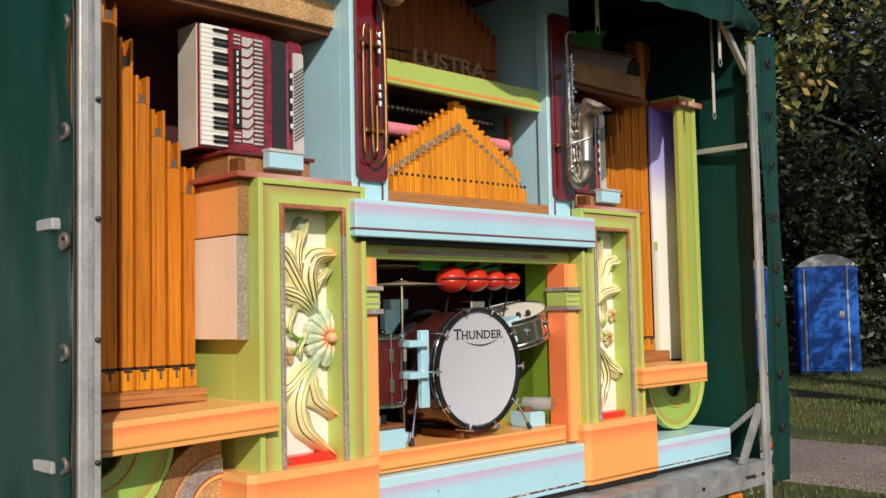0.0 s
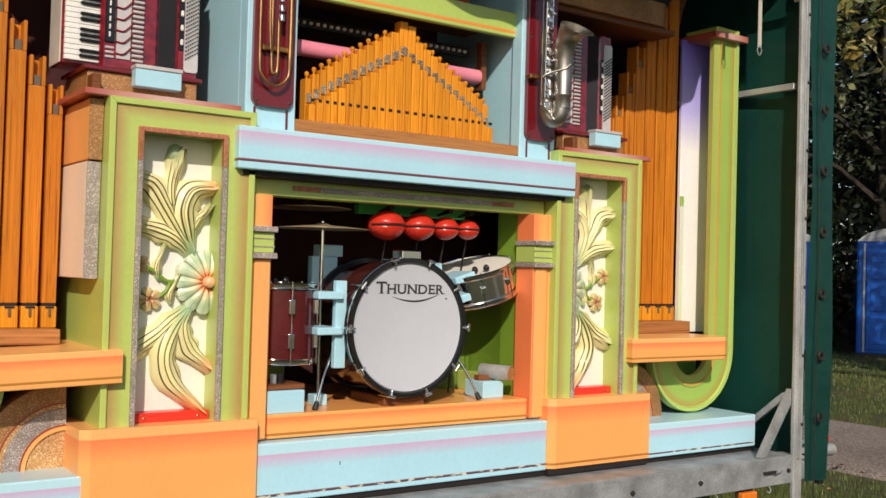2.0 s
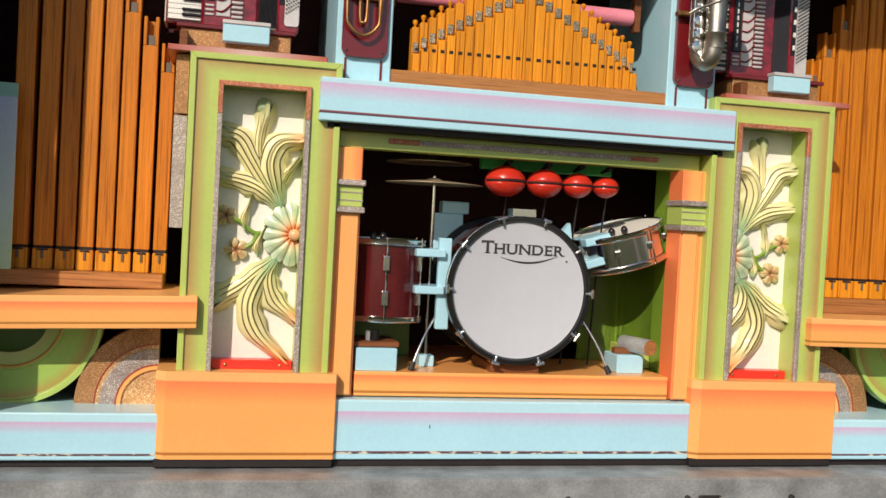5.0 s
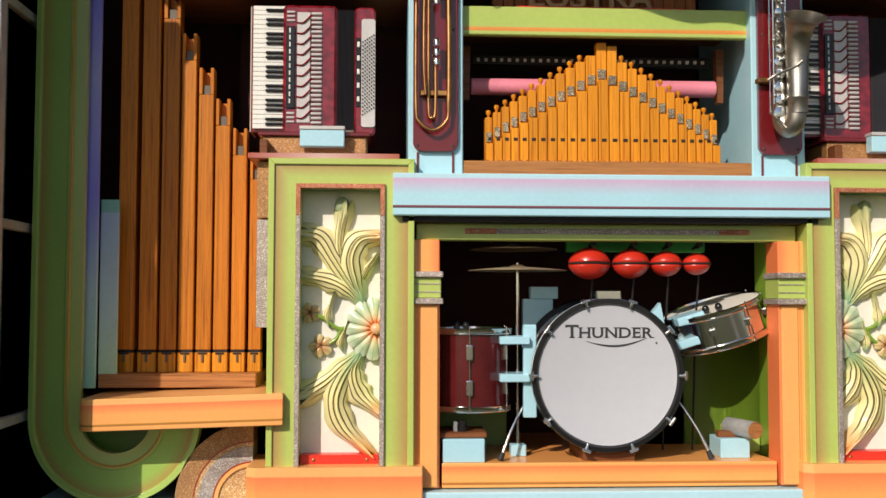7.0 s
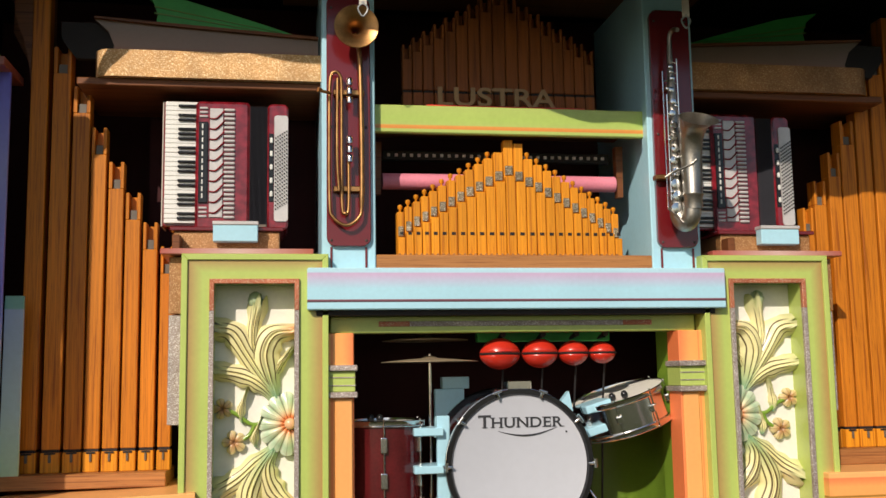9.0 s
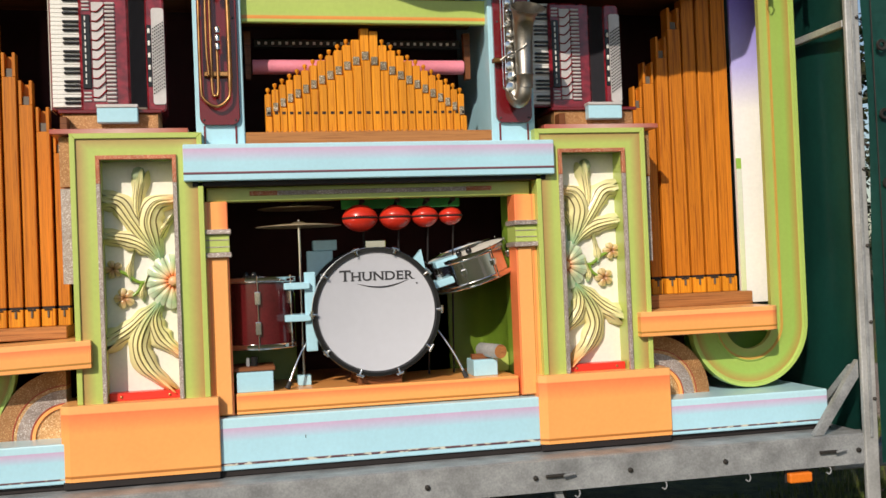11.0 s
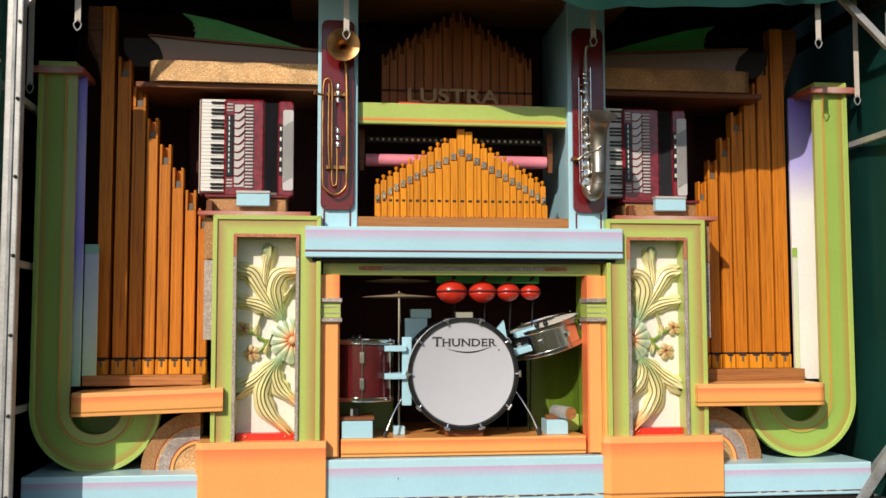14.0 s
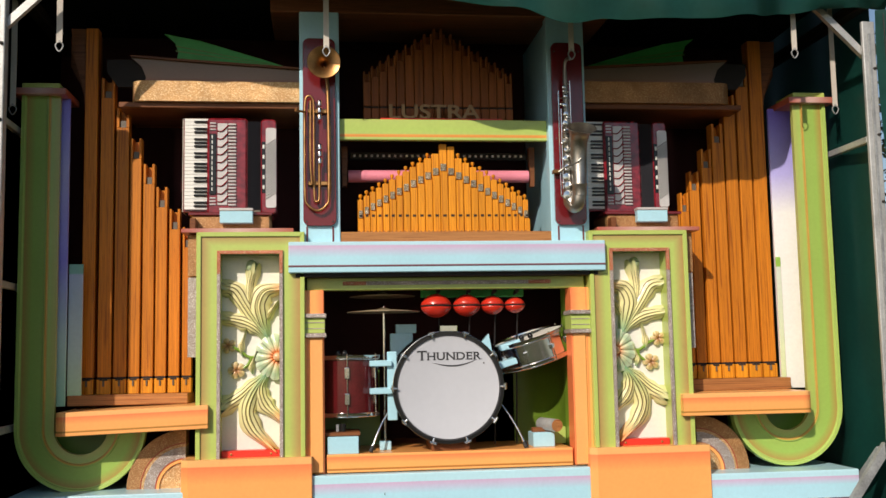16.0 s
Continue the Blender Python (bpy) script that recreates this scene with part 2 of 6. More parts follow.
M["drum_head"] = solid("white drum skin", (0.52, 0.53, 0.58), 0.5, 0, 0.03, 3, 0)
M["shell"] = solid("dark red drum wrap", (0.085, 0.007, 0.009), 0.16, 0.0, 0.25, 10, 0, 0.7)
M["shell_dark"] = solid("brown drum wrap", (0.045, 0.010, 0.008), 0.15, 0.0, 0.25, 10, 0, 0.8)
M["ink"] = solid("dark grey print", (0.03, 0.03, 0.035), 0.6, bumps=0)
M["wb_red"] = solid("red enamel", (0.60, 0.030, 0.014), 0.32, 0, 0.08, 6, 0, 0.25)
M["white_key"] = solid("ivory plastic", (0.80, 0.79, 0.75), 0.3, bumps=0)
M["pearl"] = solid("red pearl celluloid", (0.20, 0.010, 0.018), 0.18, 0, 0.5, 30, 0, 0.8)
M["bellows"] = solid("black bellows cloth", (0.045, 0.045, 0.055), 0.45)
M["grille"] = solid("silver grille", (0.58, 0.55, 0.54), 0.32, 0.15, 0.1, 10, 0)
M["tyre"] = solid("worn tyre rubber", (0.045, 0.042, 0.040), 0.8, 0, 0.3, 8, 0.4)
M["rim"] = solid("blue painted steel rim", (0.012, 0.045, 0.16), 0.30, 0, 0.2, 8, 0.2, 0.2)
M["lens"] = solid("amber lens", (0.80, 0.20, 0.02), 0.25, bumps=0)
M["letters"] = solid("gilt letters", (0.30, 0.175, 0.075), 0.5)
M["loo"] = solid("blue moulded plastic", (0.004, 0.105, 0.52), 0.4, 0, 0.12, 2, 0.1)
M["loo_roof"] = solid("grey translucent plastic", (0.45, 0.46, 0.48), 0.4)
M["bark"] = solid("bark", (0.035, 0.028, 0.020), 0.9, 0, 0.4, 6, 0.8)
M["tent"] = solid("white tent canvas", (0.74, 0.74, 0.76), 0.6, 0, 0.05, 2, 0.0)
bump(M["tent"].node_tree.nodes, M["tent"].node_tree.links, M["tent"].node_tree.nodes["Principled BSDF"], 3.2, 1.0, 0.05, (1, 1, 0.6))
M["pink_roll"] = solid("pink paper roll", (0.75, 0.24, 0.32), 0.5)
M["awning_green"] = solid("bright green board", (0.045, 0.36, 0.07), 0.45)
# cream darkened to carry the shade under the roof; the reddish edge is paint
M["awning_cream"] = paint("cream awning in shade tones, reddish edge", stops=[(0.0, (0.34, 0.09, 0.06)), (0.30, (0.27, 0.18, 0.14)), (1.0, (0.20, 0.155, 0.12))], axis="Y", rough=0.6)


def leaf_paint(tip):
    m, N, L, b = mat_base("carved leaf paint", 0.42, 0, 0.15)
    tc, sp = N.new("ShaderNodeTexCoord"), N.new("ShaderNodeSeparateXYZ")
    L.new(tc.outputs["UV"], sp.inputs[0])
    r = ramp_node(N, [(0.0, (0.22, 0.42, 0.26)), (0.20, (0.58, 0.62, 0.30)), (0.42, (0.80, 0.73, 0.36)), (0.80, (0.84, 0.76, 0.42)), (1.0, tip)])
    L.new(sp.outputs["Y"], r.inputs[0])
    k, w = (0.10, 0.065, 0.015), (1, 1, 1)
    lines = ramp_node(N, [(0.0, w), (0.20, w), (0.215, k), (0.25, k), (0.265, w), (0.40, w), (0.415, k), (0.45, k), (0.465, w), (0.60, w), (0.615, k), (0.65, k), (0.665, w), (0.80, w), (0.815, k), (0.845, k), (0.86, w)])
    L.new(sp.outputs["X"], lines.inputs[0])
    ends = ramp_node(N, [(0.0, (1, 1, 1)), (0.12, (1, 1, 1)), (0.2, (0, 0, 0)), (0.80, (0, 0, 0)), (0.9, (1, 1, 1))])
    L.new(sp.outputs["Y"], ends.inputs[0])
    mx = N.new("ShaderNodeMix")
    mx.data_type, mx.blend_type = "RGBA", "LIGHTEN"
    mx.inputs[0].default_value = 1.0
    L.new(lines.outputs[0], mx.inputs[6])
    L.new(ends.outputs[0], mx.inputs[7])
    mul = N.new("ShaderNodeMix")
    mul.data_type, mul.blend_type = "RGBA", "MULTIPLY"
    mul.inputs[0].default_value = 1.0
    L.new(r.outputs[0], mul.inputs[6])
    L.new(mx.outputs[2], mul.inputs[7])
    L.new(vary(N, L, mul.outputs[2], 0.08, 12), b.inputs["Base Color"])
    return m


def petal_paint(m, strength):
    """Dark lines along the petals' seams and ribs."""
    N, L = m.node_tree.nodes, m.node_tree.links
    b = N["Principled BSDF"]
    src = b.inputs["Base Color"].links[0].from_socket
    tc, sp = N.new("ShaderNodeTexCoord"), N.new("ShaderNodeSeparateXYZ")
    L.new(tc.outputs["UV"], sp.inputs[0])
    k, w = (0.16, 0.11, 0.05), (1, 1, 1)
    lines = ramp_node(N, [(0.0, k), (0.05, k), (0.10, w), (0.45, w), (0.48, (0.5, 0.42, 0.3)), (0.52, (0.5, 0.42, 0.3)), (0.55, w), (0.90, w), (0.95, k), (1.0, k)])
    L.new(sp.outputs["X"], lines.inputs[0])
    mul = N.new("ShaderNodeMix")
    mul.data_type, mul.blend_type = "RGBA", "MULTIPLY"
    mul.inputs[0].default_value = strength
    L.new(src, mul.inputs[6])
    L.new(lines.outputs[0], mul.inputs[7])
    L.new(mul.outputs[2], b.inputs["Base Color"])


M["leaf"] = leaf_paint((0.84, 0.34, 0.12))
M["leaf_green"] = leaf_paint((0.50, 0.52, 0.24))
M["heart"] = paint("cream flower heart paint", (0.82, 0.46, 0.24))
M["petal"] = paint("carved petal paint", stops=[(0.0, (0.82, 0.30, 0.12)), (0.24, (0.84, 0.30, 0.11)), (0.34, (0.84, 0.56, 0.32)), (0.50, (0.72, 0.70, 0.44)), (0.76, (0.46, 0.60, 0.38)), (1.0, (0.66, 0.72, 0.52))], axis="Y")
M["petal_small"] = paint("small carved petal paint", stops=[(0.0, (0.16, 0.07, 0.03)), (0.3, (0.52, 0.26, 0.10)), (1.0, (0.70, 0.58, 0.28))], axis="Y")
petal_paint(M["petal"], 0.55)
petal_paint(M["petal_small"], 0.7)
M["plate"] = glitter("nickel scroll plate", (0.07, 0.055, 0.035), (0.27, 0.22, 0.14), (0.55, 0.51, 0.42))


def ground_mat():
    m, N, L, b = mat_base("grass and soil", 0.95)
    n1, n2 = noise_node(N, L, 0.55, 6), noise_node(N, L, 9, 6)
    r1 = ramp_node(N, [(0.30, (0.038, 0.058, 0.011)), (0.48, (0.066, 0.076, 0.018)), (0.58, (0.092, 0.074, 0.028)), (0.70, (0.092, 0.056, 0.030))])
    L.new(n1.outputs["Fac"], r1.inputs[0])
    r2 = ramp_node(N, [(0.3, (0.5, 0.5, 0.5)), (0.7, (1.3, 1.3, 1.3))])
    L.new(n2.outputs["Fac"], r2.inputs[0])
    mul = N.new("ShaderNodeMix")
    mul.data_type, mul.blend_type = "RGBA", "MULTIPLY"
    mul.inputs[0].default_value = 1.0
    L.new(r1.outputs[0], mul.inputs[6])
    L.new(r2.outputs[0], mul.inputs[7])
    L.new(mul.outputs[2], b.inputs["Base Color"])
    bump(N, L, b, 40, 0.9, 0.03)
    return m


def gravel_mat():
    m, N, L, b = mat_base("pinkish gravel", 0.95)
    v = N.new("ShaderNodeTexVoronoi")
    tc = N.new("ShaderNodeTexCoord")
    v.inputs["Scale"].default_value = 75
    L.new(tc.outputs["Object"], v.inputs["Vector"])
    sp = N.new("ShaderNodeSeparateColor")
    L.new(v.outputs["Color"], sp.inputs[0])
    r = ramp_node(N, [(0.0, (0.15, 0.115, 0.096)), (0.5, (0.28, 0.22, 0.184)), (1.0, (0.42, 0.35, 0.30))])
    L.new(sp.outputs[0], r.inputs[0])
    L.new(vary(N, L, r.outputs[0], 0.25, 0.8), b.inputs["Base Color"])
    bp = N.new("ShaderNodeBump")
    bp.inputs["Strength"].default_value, bp.inputs["Distance"].default_value = 0.8, 0.02
    L.new(v.outputs["Distance"], bp.inputs["Height"])
    L.new(bp.outputs[0], b.inputs["Normal"])
    return m


def leaf_stuff(name, a, c, d):
    m, N, L, b = mat_base(name, 0.55)
    g = N.new("ShaderNodeNewGeometry")
    r = ramp_node(N, [(0.0, a), (0.6, c), (1.0, d)])
    L.new(g.outputs["Random Per Island"], r.inputs[0])
    L.new(r.outputs[0], b.inputs["Base Color"])
    return m


M["ground"], M["gravel"] = ground_mat(), gravel_mat()
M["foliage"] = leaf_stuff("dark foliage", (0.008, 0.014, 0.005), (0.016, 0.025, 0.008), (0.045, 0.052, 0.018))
M["chestnut"] = leaf_stuff("autumn chestnut leaves", (0.06, 0.09, 0.02), (0.16, 0.16, 0.04), (0.34, 0.24, 0.06))
M["chestnut_dark"] = leaf_stuff("green leaves", (0.03, 0.05, 0.012), (0.06, 0.08, 0.02), (0.12, 0.12, 0.03))
M["blades"] = leaf_stuff("grass blades", (0.048, 0.082, 0.013), (0.095, 0.130, 0.022), (0.16, 0.146, 0.046))
M["dry"] = leaf_stuff("dry fallen leaves", (0.16, 0.07, 0.03), (0.32, 0.16, 0.06), (0.42, 0.28, 0.10))


# ---- mesh helpers ----
def finish(name, bm, material, parent=None, label="", smooth=None):
    me = bpy.data.meshes.new(name)
    bm.to_mesh(me)
    bm.free()
    for mt in (material if isinstance(material, (list, tuple)) else [material]):
        me.materials.append(mt)
    if smooth is not None:
        for p in me.polygons:
            p.use_smooth = True
        me.set_sharp_from_angle(angle=radians(smooth))
    ob = new(name, me)
    if parent is not None:
        ob.parent = parent
    if label:
        ob["label"] = label
    return ob


def part(name, bm, material, parent, label="", smooth=None):
    return finish(name, bm, material, parent, label, smooth)


def empty(name, label, category, group="", kind="", at=None):
    e = new(name)
    e.empty_display_size = 0.1
    if at is not None:
        e.matrix_basis = at
    return tagged(e, label, category, group, kind)


def uv_box(bm, x0, x1, z0, z1):
    uv = bm.loops.layers.uv.verify()
    for f in bm.faces:
        for lp in f.loops:
            c = lp.vert.co
            lp[uv].uv = ((c.x - x0) / max(1e-6, x1 - x0), (c.z - z0) / max(1e-6, z1 - z0))


def box(x0, x1, y0, y1, z0, z1, bev=0.003, seg=1):
    bm = bmesh.new()
    bmesh.ops.create_cube(bm, size=1)
    for v in bm.verts:
        v.co = Vector((x0 + (v.co.x + 0.5) * (x1 - x0), y0 + (v.co.y + 0.5) * (y1 - y0), z0 + (v.co.z + 0.5) * (z1 - z0)))
    if bev:
        bmesh.ops.bevel(bm, geom=bm.edges[:], offset=min(bev, 0.3 * min(x1 - x0, y1 - y0, z1 - z0)), segments=seg, affect="EDGES", profile=0.5)
    uv_box(bm, x0, x1, z0, z1)
    return bm


def prism(pts, y0, y1, bev=0.0):
    """An outline in x and z, given depth from y0 to y1."""
    bm = bmesh.new()
    f = bm.faces.new([bm.verts.new((x, y0, z)) for x, z in pts])
    r = bmesh.ops.extrude_face_region(bm, geom=[f])
    for v in [g for g in r["geom"] if isinstance(g, bmesh.types.BMVert)]:
        v.co.y = y1
    bmesh.ops.recalc_face_normals(bm, faces=bm.faces[:])
    if bev:
        bmesh.ops.bevel(bm, geom=[e for e in bm.edges if abs(e.verts[0].co.y - e.verts[1].co.y) < 1e-6 and abs(e.verts[0].co.y - y0) < 1e-6], offset=bev, segments=1, affect="EDGES")
    xs, zs = [p[0] for p in pts], [p[1] for p in pts]
    uv_box(bm, min(xs), max(xs), min(zs), max(zs))
    return bm


def rounded(x0, x1, z0, z1, r, corners="abcd", n=6):
    """Outline of a board with rounded corners: a bottom left, b bottom right, c top right, d top left."""
    pts = []
    for key, cx, cz, a0 in (("a", x0 + r, z0 + r, 180), ("b", x1 - r, z0 + r, 270), ("c", x1 - r, z1 - r, 0), ("d", x0 + r, z1 - r, 90)):
        if key in corners:
            pts += [(cx + r * math.cos(radians(a0 + 90 * k / n)), cz + r * math.sin(radians(a0 + 90 * k / n))) for k in range(n + 1)]
        else:
            pts.append({"a": (x0, z0), "b": (x1, z0), "c": (x1, z1), "d": (x0, z1)}[key])
    return pts


def sweep(path, profile, close=True, cap=True):
    """A moulding along a path in the x-z plane. path: (x, z, nx, nz); profile: (offset along the normal, y)."""
    bm = bmesh.new()
    uv = bm.loops.layers.uv.verify()
    offs = [p[0] for p in profile]
    lo, hi = min(offs), max(offs)
    rows = [[bm.verts.new((x + nx * a, y, z + nz * a)) for a, y in profile] for x, z, nx, nz in path]
    m = len(profile)
    for i in range(len(rows) - 1):
        for j in range(m if close else m - 1):
            k = (j + 1) % m
            f = bm.faces.new((rows[i][j], rows[i][k], rows[i + 1][k], rows[i + 1][j]))
            for lp, (jj, ii) in zip(f.loops, ((j, i), (k, i), (k, i + 1), (j, i + 1))):
                lp[uv].uv = ((offs[jj] - lo) / (hi - lo), ii / (len(rows) - 1))
    if close and cap:
        bm.faces.new(rows[0][::-1])
        bm.faces.new(rows[-1])
    bmesh.ops.recalc_face_normals(bm, faces=bm.faces[:])
    return bm


def add_tube(bm, pts, radii, seg=8, caps=True):
    """A round tube through points, with its own radius at each."""
    pts = [Vector(p) for p in pts]
    if not isinstance(radii, (list, tuple)):
        radii = [radii] * len(pts)
    rings, up = [], None
    for i, p in enumerate(pts):
        d = (pts[min(i + 1, len(pts) - 1)] - pts[max(i - 1, 0)]).normalized()
        if up is None:
            up = d.orthogonal().normalized()
        up = (up - d * up.dot(d)).normalized()
        side = d.cross(up)
        rings.append([bm.verts.new(p + (up * math.cos(2 * math.pi * k / seg) + side * math.sin(2 * math.pi * k / seg)) * radii[i]) for k in range(seg)])
    for a, b in zip(rings, rings[1:]):
        for k in range(seg):
            bm.faces.new((a[k], a[(k + 1) % seg], b[(k + 1) % seg], b[k]))
    if caps:
        bm.faces.new(rings[0][::-1])
        bm.faces.new(rings[-1])
    return bm


def tube(pts, radii, seg=8, caps=True):
    return add_tube(bmesh.new(), pts, radii, seg, caps)


def lathe(profile, seg=40, axis="Z", centre=(0, 0, 0)):
    """A turned body: profile of (radius, height) pairs round an axis."""
    bm = bmesh.new()
    rings = []
    for r, h in profile:
        ring = []
        for k in range(seg):
            a = 2 * math.pi * k / seg
            p = (r * math.cos(a), r * math.sin(a), h) if axis == "Z" else (r * math.cos(a), h, r * math.sin(a)) if axis == "Y" else (h, r * math.cos(a), r * math.sin(a))
            ring.append(bm.verts.new(Vector(p) + Vector(centre)))
        rings.append(ring)
    for a, b in zip(rings, rings[1:]):
        for k in range(seg):
            bm.faces.new((a[k], a[(k + 1) % seg], b[(k + 1) % seg], b[k]))
    if profile[0][0] >= 0.0061 and profile[-1][0] >= 0.0061:
        for k in range(seg):
            bm.faces.new((rings[-1][k], rings[-1][(k + 1) % seg], rings[0][(k + 1) % seg], rings[0][k]))
    else:
        bm.faces.new(rings[0])
        bm.faces.new(rings[-1])
    bmesh.ops.recalc_face_normals(bm, faces=bm.faces[:])
    return bm


def bez(pts, n=14):
    """A smooth curve through control points (Catmull-Rom)."""
    P = [Vector(p) for p in pts]
    P = [2 * P[0] - P[1]] + P + [2 * P[-1] - P[-2]]
    out = []
    for i in range(1, len(P) - 2):
        for k in range(n):
            t = k / n
            a, b, c, d = P[i - 1], P[i], P[i + 1], P[i + 2]
            out.append(0.5 * ((2 * b) + (c - a) * t + (2 * a - 5 * b + 4 * c - d) * t * t + (3 * b - a - 3 * c + d) * t ** 3))
    out.append(P[-2])
    return out


def join_into(bm, other):
    tmp = bpy.data.meshes.new("tmp")
    other.to_mesh(tmp)
    other.free()
    bm.from_mesh(tmp)
    bpy.data.meshes.remove(tmp)
    return bm


# ---- ground and surroundings ----
def rise(x):
    """Height of the gently rising field beyond the trailer's nose."""
    t = max(0.0, x - 3.2)
    return 0.019 * t * t / (t + 1.5)


def build_ground():
    bm = bmesh.new()
    bmesh.ops.create_grid(bm, x_segments=120, y_segments=120, size=1)
    for v in bm.verts:
        x, y = v.co.x, v.co.y
        x, y = 60 * x * abs(x) + 6 * x, 60 * y * abs(y) + 6 * y
        v.co = Vector((x, y, rise(x) + 0.035 * noise.noise((x * 0.5, y * 0.5, 0)) - 0.025))
    tagged(finish("ground", bm, M["ground"], smooth=60), "worn autumn grass field with bare brown soil patches", "ground", kind="structure")
    far = bmesh.new()
    bmesh.ops.create_grid(far, x_segments=2, y_segments=2, size=900)
    for v in far.verts:
        v.co.z = -0.25
    tagged(finish("ground", far, M["ground"]), "far grass field reaching to the horizon", "ground", kind="structure")
    bm = bmesh.new()
    rows = []
    for i in range(60):
        y = -14 + i * 0.7
        w = 0.18 * noise.noise((0, y * 0.6, 3))
        w2 = 0.25 * noise.noise((5, y * 0.6, 3))
        rows.append([bm.verts.new((x, y, rise(x) + zz + 0.012 * noise.noise((x * 2, y * 2, 1)))) for x, zz in ((5.0 + w, -0.05), (5.15 + w, 0.022), (6.2, 0.03), (7.3 + w2, 0.022), (7.5 + w2, -0.05))])
    for a, b in zip(rows, rows[1:]):
        for k in range(4):
            bm.faces.new((a[k], a[k + 1], b[k + 1], b[k]))
    tagged(finish("path", bm, M["gravel"], smooth=60), "pinkish grey gravel path across the grass", "path", kind="structure")


def build_blades():
    rnd = random.Random(5)
    verts, faces = [], []

    def blade(x, y, h, s):
        a, lean = rnd.uniform(0, 6.28), rnd.uniform(-0.5, 0.5) * h
        dx, dy = s * math.cos(a), s * math.sin(a)
        i = len(verts)
        g = rise(x)
        verts.extend([(x - dx, y - dy, g - 0.03), (x + dx, y + dy, g - 0.03), (x + lean, y + lean * 0.7, g + h)])
        faces.append((i, i + 1, i + 2))
    for _ in range(190000):
        x, y = rnd.uniform(-4.6, 4.4), rnd.uniform(-3.4, 1.5)
        if rnd.random() < max(-1.3 - y, abs(x) - 3.7) / 1.6:
            continue
        d = noise.noise((x * 1.3, y * 1.3, 7)) + 0.5 * noise.noise((x * 5, y * 5, 2))
        if d > -0.12 - 0.2 * rnd.random():
            blade(x, y, rnd.uniform(0.004, 0.024) + 0.018 * max(0, d), 0.0028)
    for _ in range(60000):
        x, y = rnd.uniform(-7.5, -2.3), rnd.uniform(-1.0, 3.6)
        if noise.noise((x * 1.3, y * 1.3, 7)) > -0.35 - 0.2 * rnd.random():
            blade(x, y, rnd.uniform(0.01, 0.04), 0.004)
    for _ in range(90000):
        x, y = rnd.uniform(2.6, 16), rnd.uniform(-4, 9)
        if not 5.02 < x < 7.45 and noise.noise((x * 0.8, y * 0.8, 7)) > -0.2 - 0.2 * rnd.random():
            blade(x, y, rnd.uniform(0.01, 0.04), 0.006)
    me = bpy.data.meshes.new("grass")
    me.from_pydata(verts, [], faces)
    me.materials.append(M["blades"])
    tagged(new("grass", me), "short trodden green and yellowed grass", "grass", kind="stuff")
    verts, faces = [], []
    for _ in range(420):
        x, y = (rnd.uniform(-4, 4), rnd.uniform(-1.5, 1.2)) if rnd.random() < 0.3 else (rnd.uniform(2.8, 15), rnd.uniform(-5, 8))
        s, a, i = rnd.uniform(0.012, 0.035), rnd.uniform(0, 6.28), len(verts)
        c, n = math.cos(a) * s, math.sin(a) * s
        z = rise(x) + rnd.uniform(0.02, 0.045)
        verts.extend([(x + c, y + n, z), (x - 0.6 * n, y + 0.6 * c, z + 0.02), (x - c, y - n, z + 0.006), (x + 0.6 * n, y - 0.6 * c, z + 0.012)])
        faces.append((i, i + 1, i + 2, i + 3))
    me = bpy.data.meshes.new("fallen_leaves")
    me.from_pydata(verts, [], faces)
    me.materials.append(M["dry"])
    tagged(new("fallen_leaves", me), "scattered dry brown fallen leaves on grass", "leaves", kind="stuff")


def crown_mesh(seed, clumps, leaf, per, squash=1.0):
    """Clumps (x, y, z, radius) filled with small folded leaves, denser towards the clump's skin."""
    rnd = random.Random(seed)
    verts, faces = [], []
    for cx, cy, cz, r in clumps:
        for _ in range(int(per * r * r)):
            u = Vector((rnd.gauss(0, 1), rnd.gauss(0, 1), rnd.gauss(0, 1))).normalized() * r * rnd.uniform(0.45, 1.05)
            p = Vector((cx, cy, cz)) + Vector((u.x, u.y, u.z * squash))
            d = Vector((rnd.gauss(0, 1), rnd.gauss(0, 1), rnd.gauss(0, 0.6) - 0.3)).normalized()
            s = d.orthogonal().normalized()
            s = (s * math.cos(rnd.random() * 6) + d.cross(s) * math.sin(rnd.random() * 6)).normalized()
            ln, wd = leaf * rnd.uniform(0.6, 1.3), leaf * rnd.uniform(0.16, 0.30)
            i = len(verts)
            verts.extend([p, p + d * ln * 0.5 + s * wd, p + d * ln, p + d * ln * 0.5 - s * wd])
            faces.append((i, i + 1, i + 2, i + 3))
    me = bpy.data.meshes.new("crown")
    me.from_pydata([tuple(v) for v in verts], [], faces)
    return me


